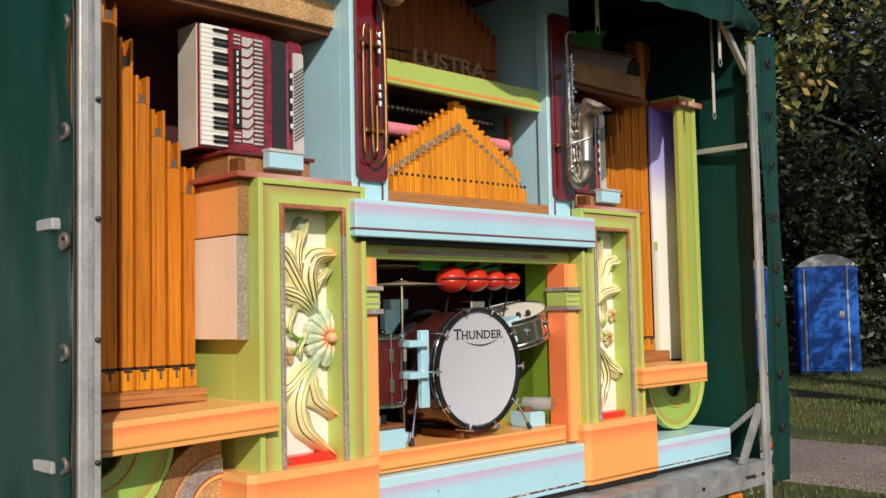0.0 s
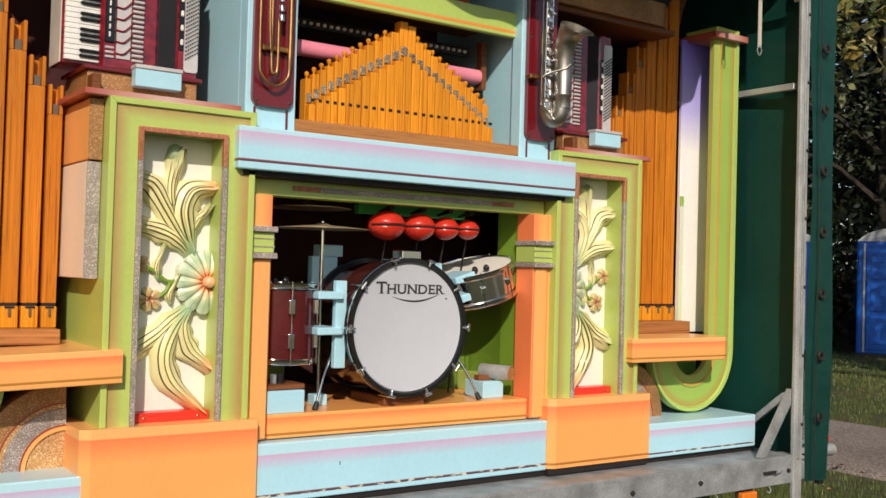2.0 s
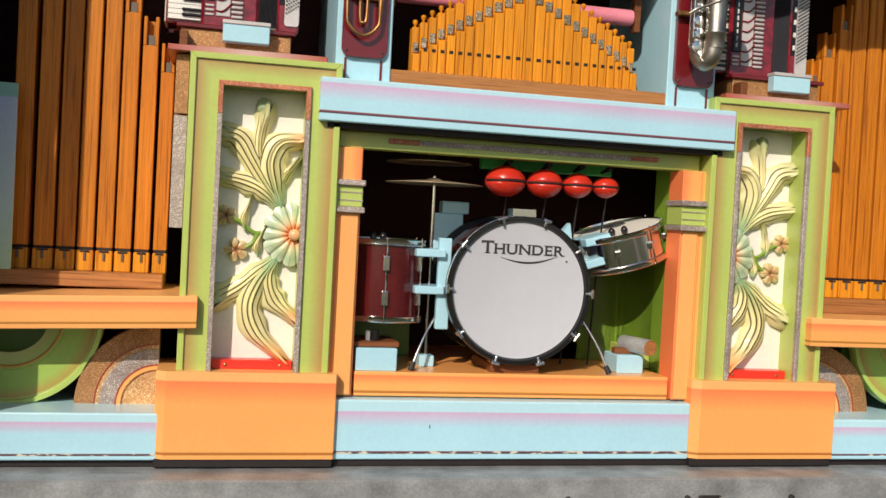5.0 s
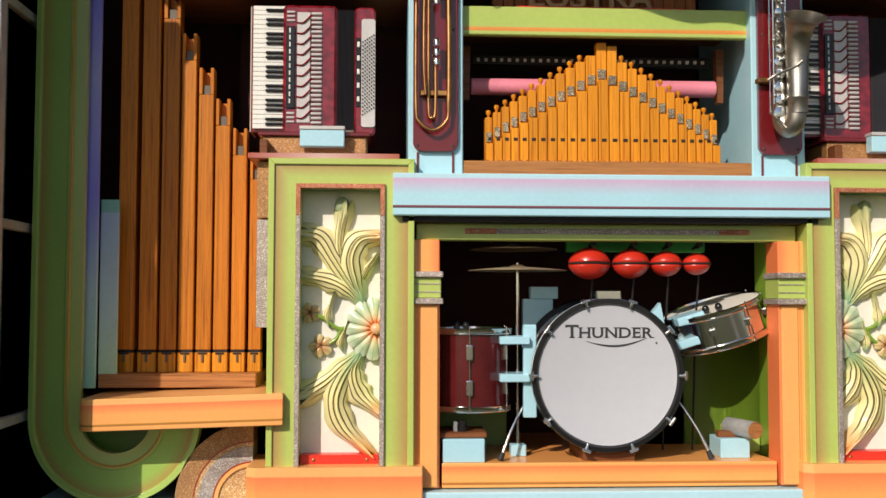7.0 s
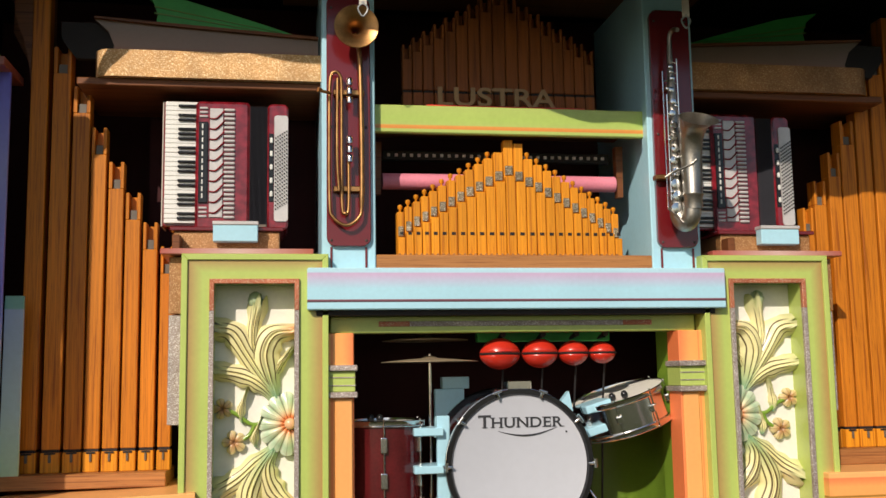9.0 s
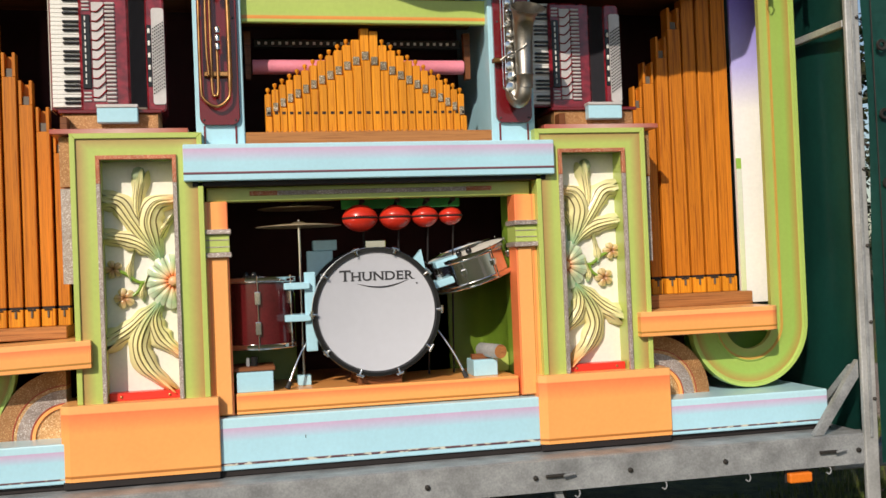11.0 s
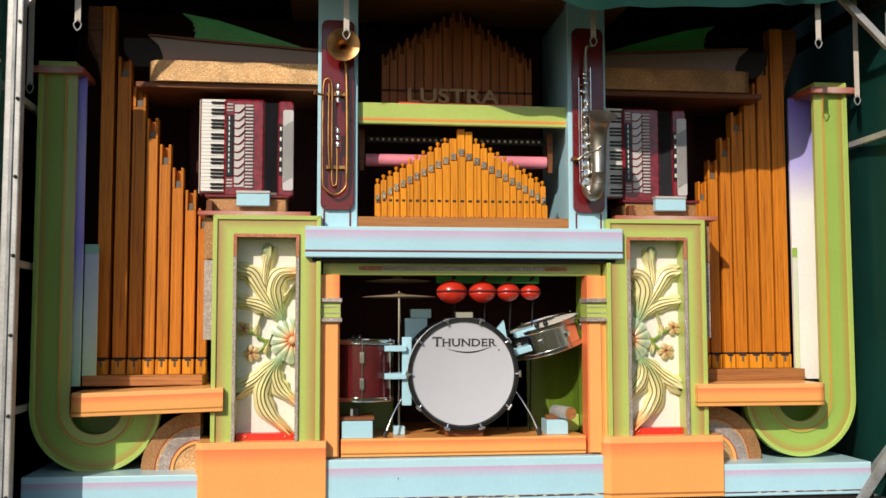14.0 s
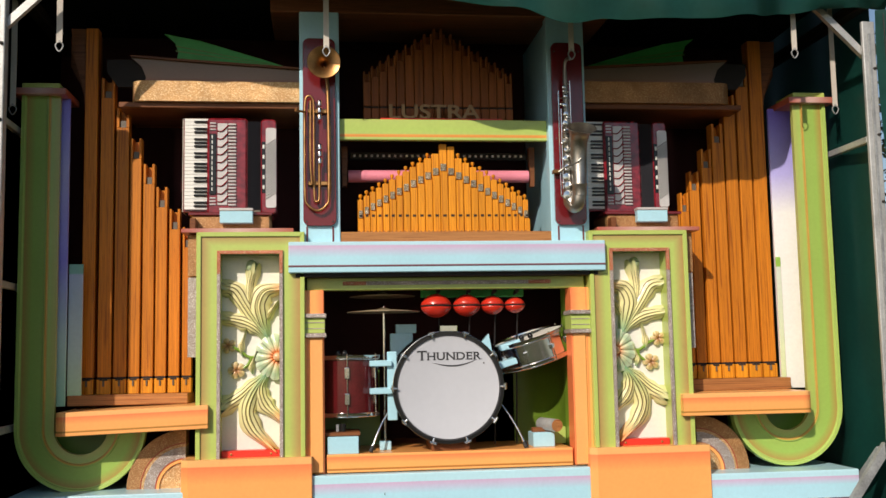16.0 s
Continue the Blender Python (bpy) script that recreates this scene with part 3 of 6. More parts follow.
def build_tree(name, x, y, height, spread, seed, mat, label, leaf=0.16, per=150, low=0.22):
    rnd = random.Random(seed)
    t = empty(name, label, "tree", at=pose(x, y, -0.05))
    bm = bmesh.new()
    add_tube(bm, [(0, 0, -0.1), (0.05, 0, height * 0.3), (0.1, 0.1, height * 0.62), (0.05, 0.1, height * 0.9)], [0.26, 0.2, 0.12, 0.03], 9)
    for k in range(7):
        a, h = k * 0.9 + rnd.random(), height * rnd.uniform(0.22, 0.6)
        e = Vector((math.cos(a), math.sin(a), 0.5)) * spread * 0.7
        add_tube(bm, [(0.05, 0.03, h), Vector((0.05, 0.03, h)) + e * 0.5 + Vector((0, 0, 0.2)), Vector((0, 0, h)) + e], [0.09, 0.05, 0.015], 6)
    part("trunk", bm, M["bark"], t, smooth=50)
    clumps = []
    for _ in range(34):
        a, rr, h = rnd.uniform(0, 6.28), spread * math.sqrt(rnd.random()) * 0.95, rnd.uniform(low, 1.0)
        k = 1.0 - 0.55 * abs(h - 0.5)
        clumps.append((rr * k * math.cos(a), rr * k * math.sin(a), h * height, spread * rnd.uniform(0.18, 0.34)))
    me = crown_mesh(seed, clumps, leaf, per, 0.8)
    me.materials.append(mat)
    c = new("crown", me)
    c.parent = t
    return t


def build_loo(at):
    o = empty("portable_toilet", "blue moulded plastic portable toilet with domed grey roof", "toilet", "portable toilets", at=at)
    part("cabin", box(-0.56, 0.56, 0.0, 1.12, 0.06, 2.14, 0.04, 2), M["loo"], o)
    part("base", box(-0.58, 0.58, -0.02, 1.14, 0.0, 0.08, 0.01), M["black"], o)
    dome = [(-0.56 + 1.12 * k / 12, 2.14 + 0.24 * math.sin(math.pi * k / 12) ** 0.7) for k in range(13)]
    part("roof", prism(dome[::-1], 0.0, 1.12), M["loo_roof"], o, "grey translucent domed roof", 40)
    d = part("door", box(-0.40, 0.34, -0.02, 0.02, 0.14, 2.06, 0.012), M["loo"], o)
    for z0, z1 in ((0.25, 0.75), (0.85, 1.35), (1.45, 1.95)):
        part("door_panel", box(-0.32, 0.26, -0.035, -0.015, z0, z1, 0.012), M["loo"], d)
    part("latch", box(0.20, 0.29, -0.045, -0.03, 1.12, 1.26, 0.004), M["alu"], d, "grey latch plate")
    for x in (-0.43, 0.36):
        part("door_strip", box(x - 0.018, x + 0.018, -0.03, 0.0, 0.1, 2.1, 0.004), M["alu"], o, "grey edge strip")
    return o


def build_tent():
    t = empty("marquee", "white canvas marquee with creased side wall", "tent")
    x0, x1, y0 = -9.0, -3.2, 2.95

    def sheet(fn, nx, nz):
        bm = bmesh.new()
        g = [[bm.verts.new(fn(i / nx, k / nz)) for i in range(nx + 1)] for k in range(nz + 1)]
        for k in range(nz):
            for i in range(nx):
                bm.faces.new((g[k][i], g[k][i + 1], g[k + 1][i + 1], g[k + 1][i]))
        return bm

    def crease(x, z):
        c = 0.0
        for zz in (0.62, 1.5, 2.2):
            c += 0.030 * math.exp(-((z - zz) / 0.035) ** 2)
        for k in range(14):
            c += 0.022 * math.exp(-((x + 3.3 + 0.36 * k) / 0.022) ** 2)
        return c + 0.05 * noise.noise((x * 2.2, z * 1.6, 4)) + 0.02 * noise.noise((x * 9, z * 6, 9))
    part("side_wall", sheet(lambda u, v: (x0 + u * (x1 - x0), y0 - crease(x0 + u * (x1 - x0), v * 2.75), 0.02 + v * min(2.9, 3.14 - 0.40 * (x1 - (x0 + u * (x1 - x0))))), 150, 60), M["tent"], t, smooth=50)
    part("roof", sheet(lambda u, v: (x0 + u * (x1 - x0 + 0.06), y0 - 0.10 + v * 3, 3.20 - 0.40 * (x1 - (x0 + u * (x1 - x0))) * (1 if u > 0.5 else 0.6) + v * 0.9 + 0.01 * noise.noise((u * 20, v * 5, 1))), 30, 10), M["tent"], t, smooth=50)
    part("valance", sheet(lambda u, v: (x1 - 2.4 * (1 - u) + 0.05, y0 - 0.10 - 0.02 * math.sin(u * 30), (3.20 - 0.96 * (1 - u)) - 0.36 * (1 - v) * (0.4 + 0.6 * u)), 30, 4), M["tent"], t, smooth=50)
    part("end_wall", box(x1 - 0.02, x1 + 0.01, y0, y0 + 5.0, 0.02, 2.95, 0.004), M["tent"], t)
    part("corner_pole", tube([(x1 + 0.03, y0 + 0.05, 0), (x1 + 0.03, y0 + 0.05, 3.0)], 0.025, 8), M["alu"], t)


build_ground()
build_loo(pose(14.95, 6.95, rise(15.0) - 0.02, 0, 0, -60))
build_loo(pose(15.75, 5.52, rise(15.8) - 0.02, 0, 0, -60))
build_loo(pose(14.0, 8.5, rise(14.0) - 0.02, 0, 0, -58))
build_tent()


# ---- the trailer ----
trailer = empty("trailer", "galvanised two-axle trailer bed carrying a fairground organ", "trailer")
BX0, BX1, BY0, BY1 = -2.19, 2.28, -0.17, 1.95
part("deck", box(BX0, BX1, BY0 + 0.02, BY1, 0.60, 0.635, 0.004), M["steel"], trailer, "grey worn steel deck")
part("side_rail", sweep([(BX0, 0, 0, 1), (BX1, 0, 0, 1)], [(0.50, BY0), (0.635, BY0), (0.641, BY0 + 0.012), (0.641, BY0 + 0.10), (0.60, BY0 + 0.10), (0.60, BY0 + 0.03), (0.52, BY0 + 0.03), (0.515, BY0 + 0.06), (0.50, BY0 + 0.06)]), M["steel"], trailer, "dented galvanised side rail")
for y in (0.55, 1.25):
    part("chassis_beam", box(BX0 + 0.2, BX1 - 0.2, y, y + 0.07, 0.44, 0.60, 0.004), M["iron"], trailer)
for x in (-1.9, -0.9, 0.0, 1.0, 1.9):
    part("cross_beam", box(x, x + 0.05, 0.0, 1.8, 0.48, 0.60, 0.003), M["iron"], trailer)
for x in (-0.35, 0.395):
    part("axle", tube([(x, 0.15, 0.25), (x, 1.75, 0.25)], 0.03, 8), M["iron"], trailer)
    part("axle_arm", box(x - 0.05, x + 0.05, 0.52, 0.62, 0.24, 0.46, 0.005), M["iron"], trailer)


def build_wheel(x, y):
    w = part("wheel", lathe([(0.02, 0.10), (0.05, 0.10), (0.10, 0.12)], 32, "Y"), M["rim"], trailer)
    w.location = (x, y, 0.247)
    part("tyre", lathe([(0.158, 0.015), (0.168, 0.0), (0.21, -0.012), (0.242, -0.006), (0.260, 0.016), (0.266, 0.04), (0.261, 0.046), (0.266, 0.052), (0.266, 0.08), (0.261, 0.086), (0.266, 0.092), (0.266, 0.125), (0.258, 0.15), (0.235, 0.17), (0.16, 0.165), (0.15, 0.09)], 48, "Y"), M["tyre"], w, "worn black rubber tyre", 30)
    part("rim", lathe([(0.158, 0.012), (0.162, -0.002), (0.153, 0.0), (0.147, 0.02), (0.141, 0.045), (0.130, 0.050), (0.124, 0.085), (0.115, 0.115), (0.10, 0.085), (0.075, 0.070), (0.02, 0.070), (0.015, 0.12), (0.15, 0.13)], 48, "Y"), M["rim"], w, "scratched blue painted steel rim", 30)
    part("hub_cap", lathe([(0.004, 0.012), (0.026, 0.015), (0.031, 0.028), (0.033, 0.08)], 20, "Y"), M["silver"], w, "worn metal hub cap", 40)
    for k in range(5):
        a = 2 * math.pi * k / 5 + 0.3
        cx, cz = 0.062 * math.cos(a), 0.062 * math.sin(a)
        part("wheel_nut", lathe([(0.004, 0.045), (0.011, 0.048), (0.013, 0.08)], 6, "Y", (cx, 0, cz)), M["iron"], w)


for wx in (-0.35, 0.395):
    build_wheel(wx, 0.09)
    build_wheel(wx, 1.62)

for x, s in ((-0.69, -1), (0.73, 1)):
    part("prop_leg", prism([(x - 0.018, 0.50), (x + 0.018, 0.50), (x + 0.018 + s * 0.078, 0.20), (x - 0.018 + s * 0.078, 0.20)], BY0 + 0.03, BY0 + 0.06), M["steel"], trailer, "folded steel prop leg")
    part("leg_bracket", box(x + s * 0.03 - 0.02, x + s * 0.03 + 0.02, BY0 + 0.06, BY0 + 0.12, 0.42, 0.50, 0.004), M["iron"], trailer)
    part("mud_flap", tube(bez([(x + s * 0.06, BY0 + 0.07, 0.30), (x + s * 0.10, BY0 + 0.08, 0.20), (x + s * 0.105, BY0 + 0.08, 0.10), (x + s * 0.085, BY0 + 0.08, 0.03)], 4), 0.010, 6), M["black"], trailer, "hanging black rubber strip")
part("skid_plate", prism([(-2.21, 0.50), (-1.95, 0.50), (-2.02, 0.36), (-2.12, 0.26), (-2.21, 0.24)], 0.10, 0.16), M["iron"], trailer, "dark steel skid plate")
for x in (-1.92, 0.11, 1.90):
    lamp = part("side_marker", box(x - 0.058, x + 0.058, BY0 + 0.0, BY0 + 0.035, 0.435, 0.482, 0.008, 2), M["lens"], trailer, "amber side marker lens")
    part("marker_base", box(x - 0.062, x + 0.062, BY0 + 0.035, BY0 + 0.05, 0.43, 0.505, 0.003), M["black"], lamp)
for k in range(11):
    x = -2.05 + 0.41 * k
    part("tarp_hook", tube(bez([(x, BY0 + 0.02, 0.505), (x - 0.002, BY0 - 0.008, 0.485), (x - 0.012, BY0 - 0.01, 0.468), (x - 0.022, BY0, 0.474)], 5), 0.0035, 6), M["steel"], trailer)
for x in (-1.93, -0.55, 0.72, 2.05):
    lt = part("toggle_latch", box(x - 0.055, x + 0.035, BY0 - 0.018, BY0, 0.562, 0.576, 0.004, 2), M["iron"], trailer, "rusty toggle latch")
    part("latch_pin", tube([(x + 0.02, BY0 - 0.03, 0.57), (x + 0.075, BY0 - 0.02, 0.574)], 0.006, 8), M["steel"], lt)
for x in (-2.18, -1.62, -0.68, 0.14, 0.62, 1.06, 1.52, 2.2):
    part("bolt", lathe([(0.003, -0.012), (0.011, -0.010), (0.012, 0.0)], 8, "Y", (x, BY0, 0.565)), M["iron"], trailer)

# drawbar with its coupling, plug and cable
bar = part("drawbar", box(2.30, 3.02, 0.19, 0.29, 0.39, 0.50, 0.008), M["steel"], trailer, "galvanised drawbar")
part("coupling_body", prism([(2.62, 0.50), (3.02, 0.50), (3.05, 0.56), (2.98, 0.60), (2.66, 0.55)], 0.20, 0.28, 0.006), M["alu"], bar, "grey coupling body")
part("coupling_head", tube([(3.02, 0.24, 0.545), (3.10, 0.24, 0.535), (3.19, 0.24, 0.53)], [0.030, 0.034, 0.038], 14), M["alu"], bar, "", 40)
part("coupling_gaiter", tube([(3.03, 0.24, 0.51), (3.05, 0.24, 0.515), (3.075, 0.24, 0.52), (3.09, 0.24, 0.52)], [0.03, 0.047, 0.047, 0.03], 16), M["black"], bar, "black rubber gaiter", 40)
part("coupling_handle", tube(bez([(3.0, 0.24, 0.59), (3.05, 0.23, 0.615), (3.09, 0.23, 0.61), (3.13, 0.235, 0.60)], 4), [0.010] * 5 + [0.022] * 8, 10), M["red"], bar, "red coupling handle", 50)
part("cable", tube(bez([(2.72, 0.17, 0.55), (2.80, 0.16, 0.60), (2.92, 0.17, 0.62), (3.0, 0.18, 0.60)], 6), 0.006, 6), M["black"], bar, "black cable")
part("cable", tube(bez([(2.74, 0.17, 0.56), (2.84, 0.15, 0.53), (2.91, 0.15, 0.48), (2.93, 0.15, 0.44)], 6), 0.006, 6), M["black"], bar, "black cable")
part("plug", tube([(2.93, 0.15, 0.45), (2.935, 0.15, 0.43), (2.94, 0.15, 0.37)], [0.014, 0.024, 0.026], 12), M["gloss_black"], bar, "black plug", 40)

# frame of the body
LP, RP = (-2.150, -0.335), (2.268, -0.15)
for (px, py), s in ((LP, -1), (RP, 1)):
    part("frame_post", box(px - 0.036, px + 0.036, py - 0.03, py + (0.03 if s < 0 else -0.006), 0.30, 3.22, 0.006, 2), M["alu"], trailer, "weathered aluminium corner post")
    part("post_channel", box(px - 0.008, px + 0.008, py - 0.038, py - 0.029, 0.62, 3.15, 0.002), M["steel"], trailer)
    for k in range(7):
        part("rivet", lathe([(0.002, -0.014), (0.008, -0.01), (0.009, 0.0)], 8, "Y", (px + 0.022, py - 0.028, 0.8 + 0.36 * k)), M["iron"], trailer)
    part("corner_brace", prism([(px - s * 0.02, 3.03), (px - s * 0.02, 3.08), (px - s * 0.30, 3.36), (px - s * 0.35, 3.36)], py, py + 0.03), M["alu"], trailer)
    part("back_post", box(px - 0.04, px + 0.04, BY1 - 0.08, BY1, 0.60, 3.4, 0.006), M["alu"], trailer)
    for z in ((1.15, 1.865, 2.68) if s < 0 else (2.585,)):
        part("wall_bar", box(px + (0.0 if s > 0 else -0.075) - 0.015, px + (0.0 if s > 0 else -0.075) + 0.015, py + 0.03, BY1 - 0.08, z - 0.018, z + 0.018, 0.004), M["alu"], trailer)
    part("top_rail", box(px - 0.03, px + 0.03, py, BY1, 3.30, 3.36, 0.004), M["iron"], trailer)
part("foot_brace", prism([(2.225, 0.905), (2.225, 0.985), (1.98, 0.645), (2.03, 0.645)], -0.162, -0.132), M["steel"], trailer, "diagonal steel foot brace")
part("foot_brace", tube([(2.215, -0.13, 0.95), (2.215, 0.24, 0.65)], 0.022, 4), M["steel"], trailer, "diagonal steel foot brace")
part("front_header", box(LP[0], RP[0], -0.12, -0.06, 3.37, 3.43, 0.004), M["alu"], trailer)


# ---- tarpaulins ----
def cloth(name, fn, nu, nv, parent, label=""):
    bm = bmesh.new()
    g = [[bm.verts.new(fn(i / nu, k / nv)) for i in range(nu + 1)] for k in range(nv + 1)]
    for k in range(nv):
        for i in range(nu):
            bm.faces.new((g[k][i], g[k][i + 1], g[k + 1][i + 1], g[k + 1][i]))
    r = bmesh.ops.solidify(bm, geom=bm.faces[:], thickness=0.004)
    return part(name, bm, M["tarp"], parent, label, 60)


def lining(fn, nu, nv, parent):
    bm = bmesh.new()
    g = [[bm.verts.new(fn(i / nu, k / nv)) for i in range(nu + 1)] for k in range(nv + 1)]
    for k in range(nv):
        for i in range(nu):
            bm.faces.new((g[k][i], g[k][i + 1], g[k + 1][i + 1], g[k + 1][i]))
    bmesh.ops.solidify(bm, geom=bm.faces[:], thickness=0.003)
    return part("lining", bm, M["lining"], parent, "black inner lining", 60)


def lerp_table(x, table):
    for (a, va), (b, vb) in zip(table, table[1:]):
        if x <= b:
            t = max(0.0, (x - a) / (b - a))
            t = t * t * (3 - 2 * t)
            return va + (vb - va) * t
    return table[-1][1]


cover = empty("tarpaulin_cover", "dark green tarpaulin cover rolled up along the front", "tarpaulin")
EDGE = [(-2.35, 3.52), (-1.2, 3.41), (-0.55, 3.25), (-0.32, 3.20), (0.0, 3.155), (0.26, 3.13), (0.57, 3.06), (0.74, 3.085), (0.97, 3.09), (1.26, 3.105), (1.5, 3.14), (1.75, 3.21), (2.0, 3.265), (2.40, 3.30)]
FRONT = [(-2.35, -0.30), (-1.6, -0.46), (-0.5, -0.52), (0.5, -0.52), (1.2, -0.52), (1.48, -0.48), (1.76, -0.27), (2.2, -0.21), (2.40, -0.14)]


def valance(u, v):
    x = -2.35 + 4.75 * u
    ze, yf = lerp_table(x, EDGE), lerp_table(x, FRONT)
    sag = 0.012 * noise.noise((x * 5, v * 3, 2)) + 0.02 * noise.noise((x * 2, v * 2, 5))
    fold = 0.015 * math.sin(x * 17 + 5 * v) * (1 - v)
    if v < 0.5:
        t = v / 0.5
        return (x, yf + 0.02 * math.sin(t * 3.14) * -1 + fold + sag, ze + (3.42 - ze) * t + 0.4 * sag)
    t = (v - 0.5) / 0.5
    return (x, yf + (-0.02 - yf) * t + fold * 0.3, 3.42 + 0.12 * t + sag)


cloth("rolled_front", valance, 120, 16, cover, "green tarpaulin flap folded up over the roof edge")
cloth("roof_sheet", lambda u, v: (-2.38 + 4.78 * u, -0.03 + 2.05 * v, 3.54 + 0.10 * math.sin(3.14 * v) + 0.01 * noise.noise((u * 9, v * 5, 0))), 30, 12, cover)
# hem below the deck is an assumed extension, added to darken the gap underneath
cloth("back_sheet", lambda u, v: (-2.38 + 4.78 * u, 2.0 + 0.02 * noise.noise((u * 8, v * 3, 1)), 0.28 + 3.27 * v), 20, 8, cover)
lining(lambda u, v: (-2.30 + 4.60 * u, 0.0 + 1.95 * v, 3.50 + 0.02 * noise.noise((u * 9, v * 5, 0))), 20, 8, cover)
lining(lambda u, v: (-2.36 + 4.72 * u, 1.97, 0.60 + 2.9 * v), 20, 8, cover)
lining(lambda u, v: (-2.245, 0.05 + 1.9 * u, 0.65 + 2.84 * v), 6, 6, cover)
cloth("side_curtain", lambda u, v: (-2.212 - 0.10 * min(1.0, 4 * u) + 0.012 * math.sin(u * 25 + v * 2) * min(1.0, 6 * u) + 0.012 * noise.noise((u * 14, v * 9, 3)) + 0.034 * math.exp(-8 * u) * noise.noise((u * 26, v * 9, 8)), -0.37 + 2.38 * u, 0.42 + 3.14 * v), 60, 20, cover, "green side curtain")
cloth("side_curtain", lambda u, v: (2.315 + 0.012 * math.sin(u * 22 + v) + 0.012 * noise.noise((u * 7, v * 5, 6)), -0.10 + 2.1 * u, 0.62 + 2.94 * v), 60, 20, cover, "green side curtain")
cloth("edge_flap", lambda u, v: (2.312 + 0.16 * u + 0.006 * math.sin(v * 12), -0.19 - 0.03 * u + 0.012 * math.sin(v * 9 + u * 2), 0.50 + 2.78 * v), 8, 24, cover, "green curtain edge with brass eyelets")
for k in range(8):
    z = 0.835 + 0.325 * k
    bm = lathe([(0.013, -0.004), (0.013, 0.006), (0.025, 0.008), (0.028, 0.0), (0.025, -0.006)], 20, "Y", (2.385, -0.226, z))
    part("eyelet", bm, M["iron"], cover, "worn brass eyelet")
    part("eyelet", lathe([(0.013, -0.004), (0.013, 0.006), (0.025, 0.008), (0.028, 0.0), (0.025, -0.006)], 20, "X", (-2.222, -0.345, z)), M["slide"], cover, "worn brass eyelet")
for x, y, z0 in ((2.335, -0.225, 0.1), (-2.215, -0.385, 0.5)):
    part("tie_cord", tube([(x, y, z0), (x + 0.004, y - 0.006, 1.6), (x - 0.004, y, 3.25)], 0.003, 6), M["iron"], cover)
for x, y, z, top in ((-1.912, -0.20, 2.974, 3.55), (-0.628, -0.20, 2.971, 3.45), (0.625, -0.20, 2.976, 3.30), (1.834, -0.20, 3.003, 3.42), (2.18, 0.05, 2.765, 3.5), (-2.195, 0.05, 2.72, 3.5)):
    st = part("roof_strap", box(x - 0.014, x + 0.014, y - 0.002, y + 0.002, z + 0.045, top, 0.0), M["strap"], cover, "beige webbing strap with a steel hook")
    part("strap_hook", tube(bez([(x - 0.004, y, z + 0.055), (x + 0.018, y, z + 0.03), (x, y, z), (x - 0.018, y, z + 0.03), (x + 0.004, y, z + 0.055)], 5), 0.0035, 6), M["steel"], st)


# ---- the organ case ----
organ = empty("organ_case", "painted fairground organ front in green, orange and light blue", "organ")


def mirrored(s, x0, x1):
    return (x0, x1) if s > 0 else (-x1, -x0)


def flat_sweep(x0, x1, profile):
    return sweep([(x0, 0, 0, 1), (x1, 0, 0, 1)], profile)


# base
part("base_panel", box(-0.715, 0.715, 0.03, 0.12, 0.665, 0.888, 0.006, 2), M["blue_pink"], organ, "light blue base board with pink fade")
for s in (-1, 1):
    x0, x1 = mirrored(s, 1.30, 2.175)
    part("base_panel", box(x0, x1, 0.02, 0.75, 0.665, 0.832, 0.006, 2), M["blue_pink"], organ, "light blue base board with pink fade")
    x0, x1 = mirrored(s, 0.712, 1.352)
    c = 0.035
    outline = [(x0, 0.34), (x0, 0.005 + c * 0.6), (x0 + c, 0.005), (x1 - 0.004, 0.005), (x1, 0.009), (x1, 0.34)]
    bm = bmesh.new()
    f = bm.faces.new([bm.verts.new((x, y, 0.672)) for x, y in outline])
    r = bmesh.ops.extrude_face_region(bm, geom=[f])
    for v in [g for g in r["geom"] if isinstance(g, bmesh.types.BMVert)]:
        v.co.z = 0.985
    bmesh.ops.recalc_face_normals(bm, faces=bm.faces[:])
    uv_box(bm, x0, x1, 0.672, 0.985)
    part("pedestal", bm, M["orange_top"], organ, "orange pedestal with red fade")
    part("plinth", box(x0 + 0.004, x1 - 0.004, 0.012, 0.3, 0.641, 0.672, 0.003), M["dark"], organ, "black plinth")
part("plinth", box(-2.2, 2.2, 0.045, 0.7, 0.637, 0.665, 0.003), M["dark"], organ, "black plinth")

part("scratch", box(-0.352, -0.349, 0.0285, 0.031, 0.782, 0.796, 0.0), M["ink"], organ, "short dark scratch")

# stage for the drums
part("platform", box(-0.638, 0.638, 0.085, 0.95, 0.893, 0.985, 0.005, 2), M["orange_plat"], organ, "orange drum platform")
part("platform_riser", box(-0.70, 0.70, 0.12, 0.9, 0.66, 0.893, 0.003), M["orange"], organ)
part("back_wall", box(-2.2, 2.2, 0.98, 1.02, 0.66, 3.42, 0.0), M["dark_red"], organ, "dark red cloth back")
for s in (-1, 1):
    x0, x1 = mirrored(s, 0.662, 0.70)
    part("niche_side", box(x0, x1, 0.12, 0.36, 0.90, 1.90, 0.0), M["green_mid"], organ, "green niche side wall")
curve = [(0.20, 0.56), (0.42, 0.56)] + [(0.42 + 0.24 * math.sin(radians(a)), 0.32 + 0.24 * math.cos(radians(a))) for a in range(10, 91, 10)]
bm = bmesh.new()
lower, upper = [[bm.verts.new((x, y, z)) for x, y in curve] for z in (0.986, 1.47)]
for k in range(len(curve) - 1):
    bm.faces.new((lower[k], lower[k + 1], upper[k + 1], upper[k]))
bmesh.ops.solidify(bm, geom=bm.faces[:], thickness=-0.012)
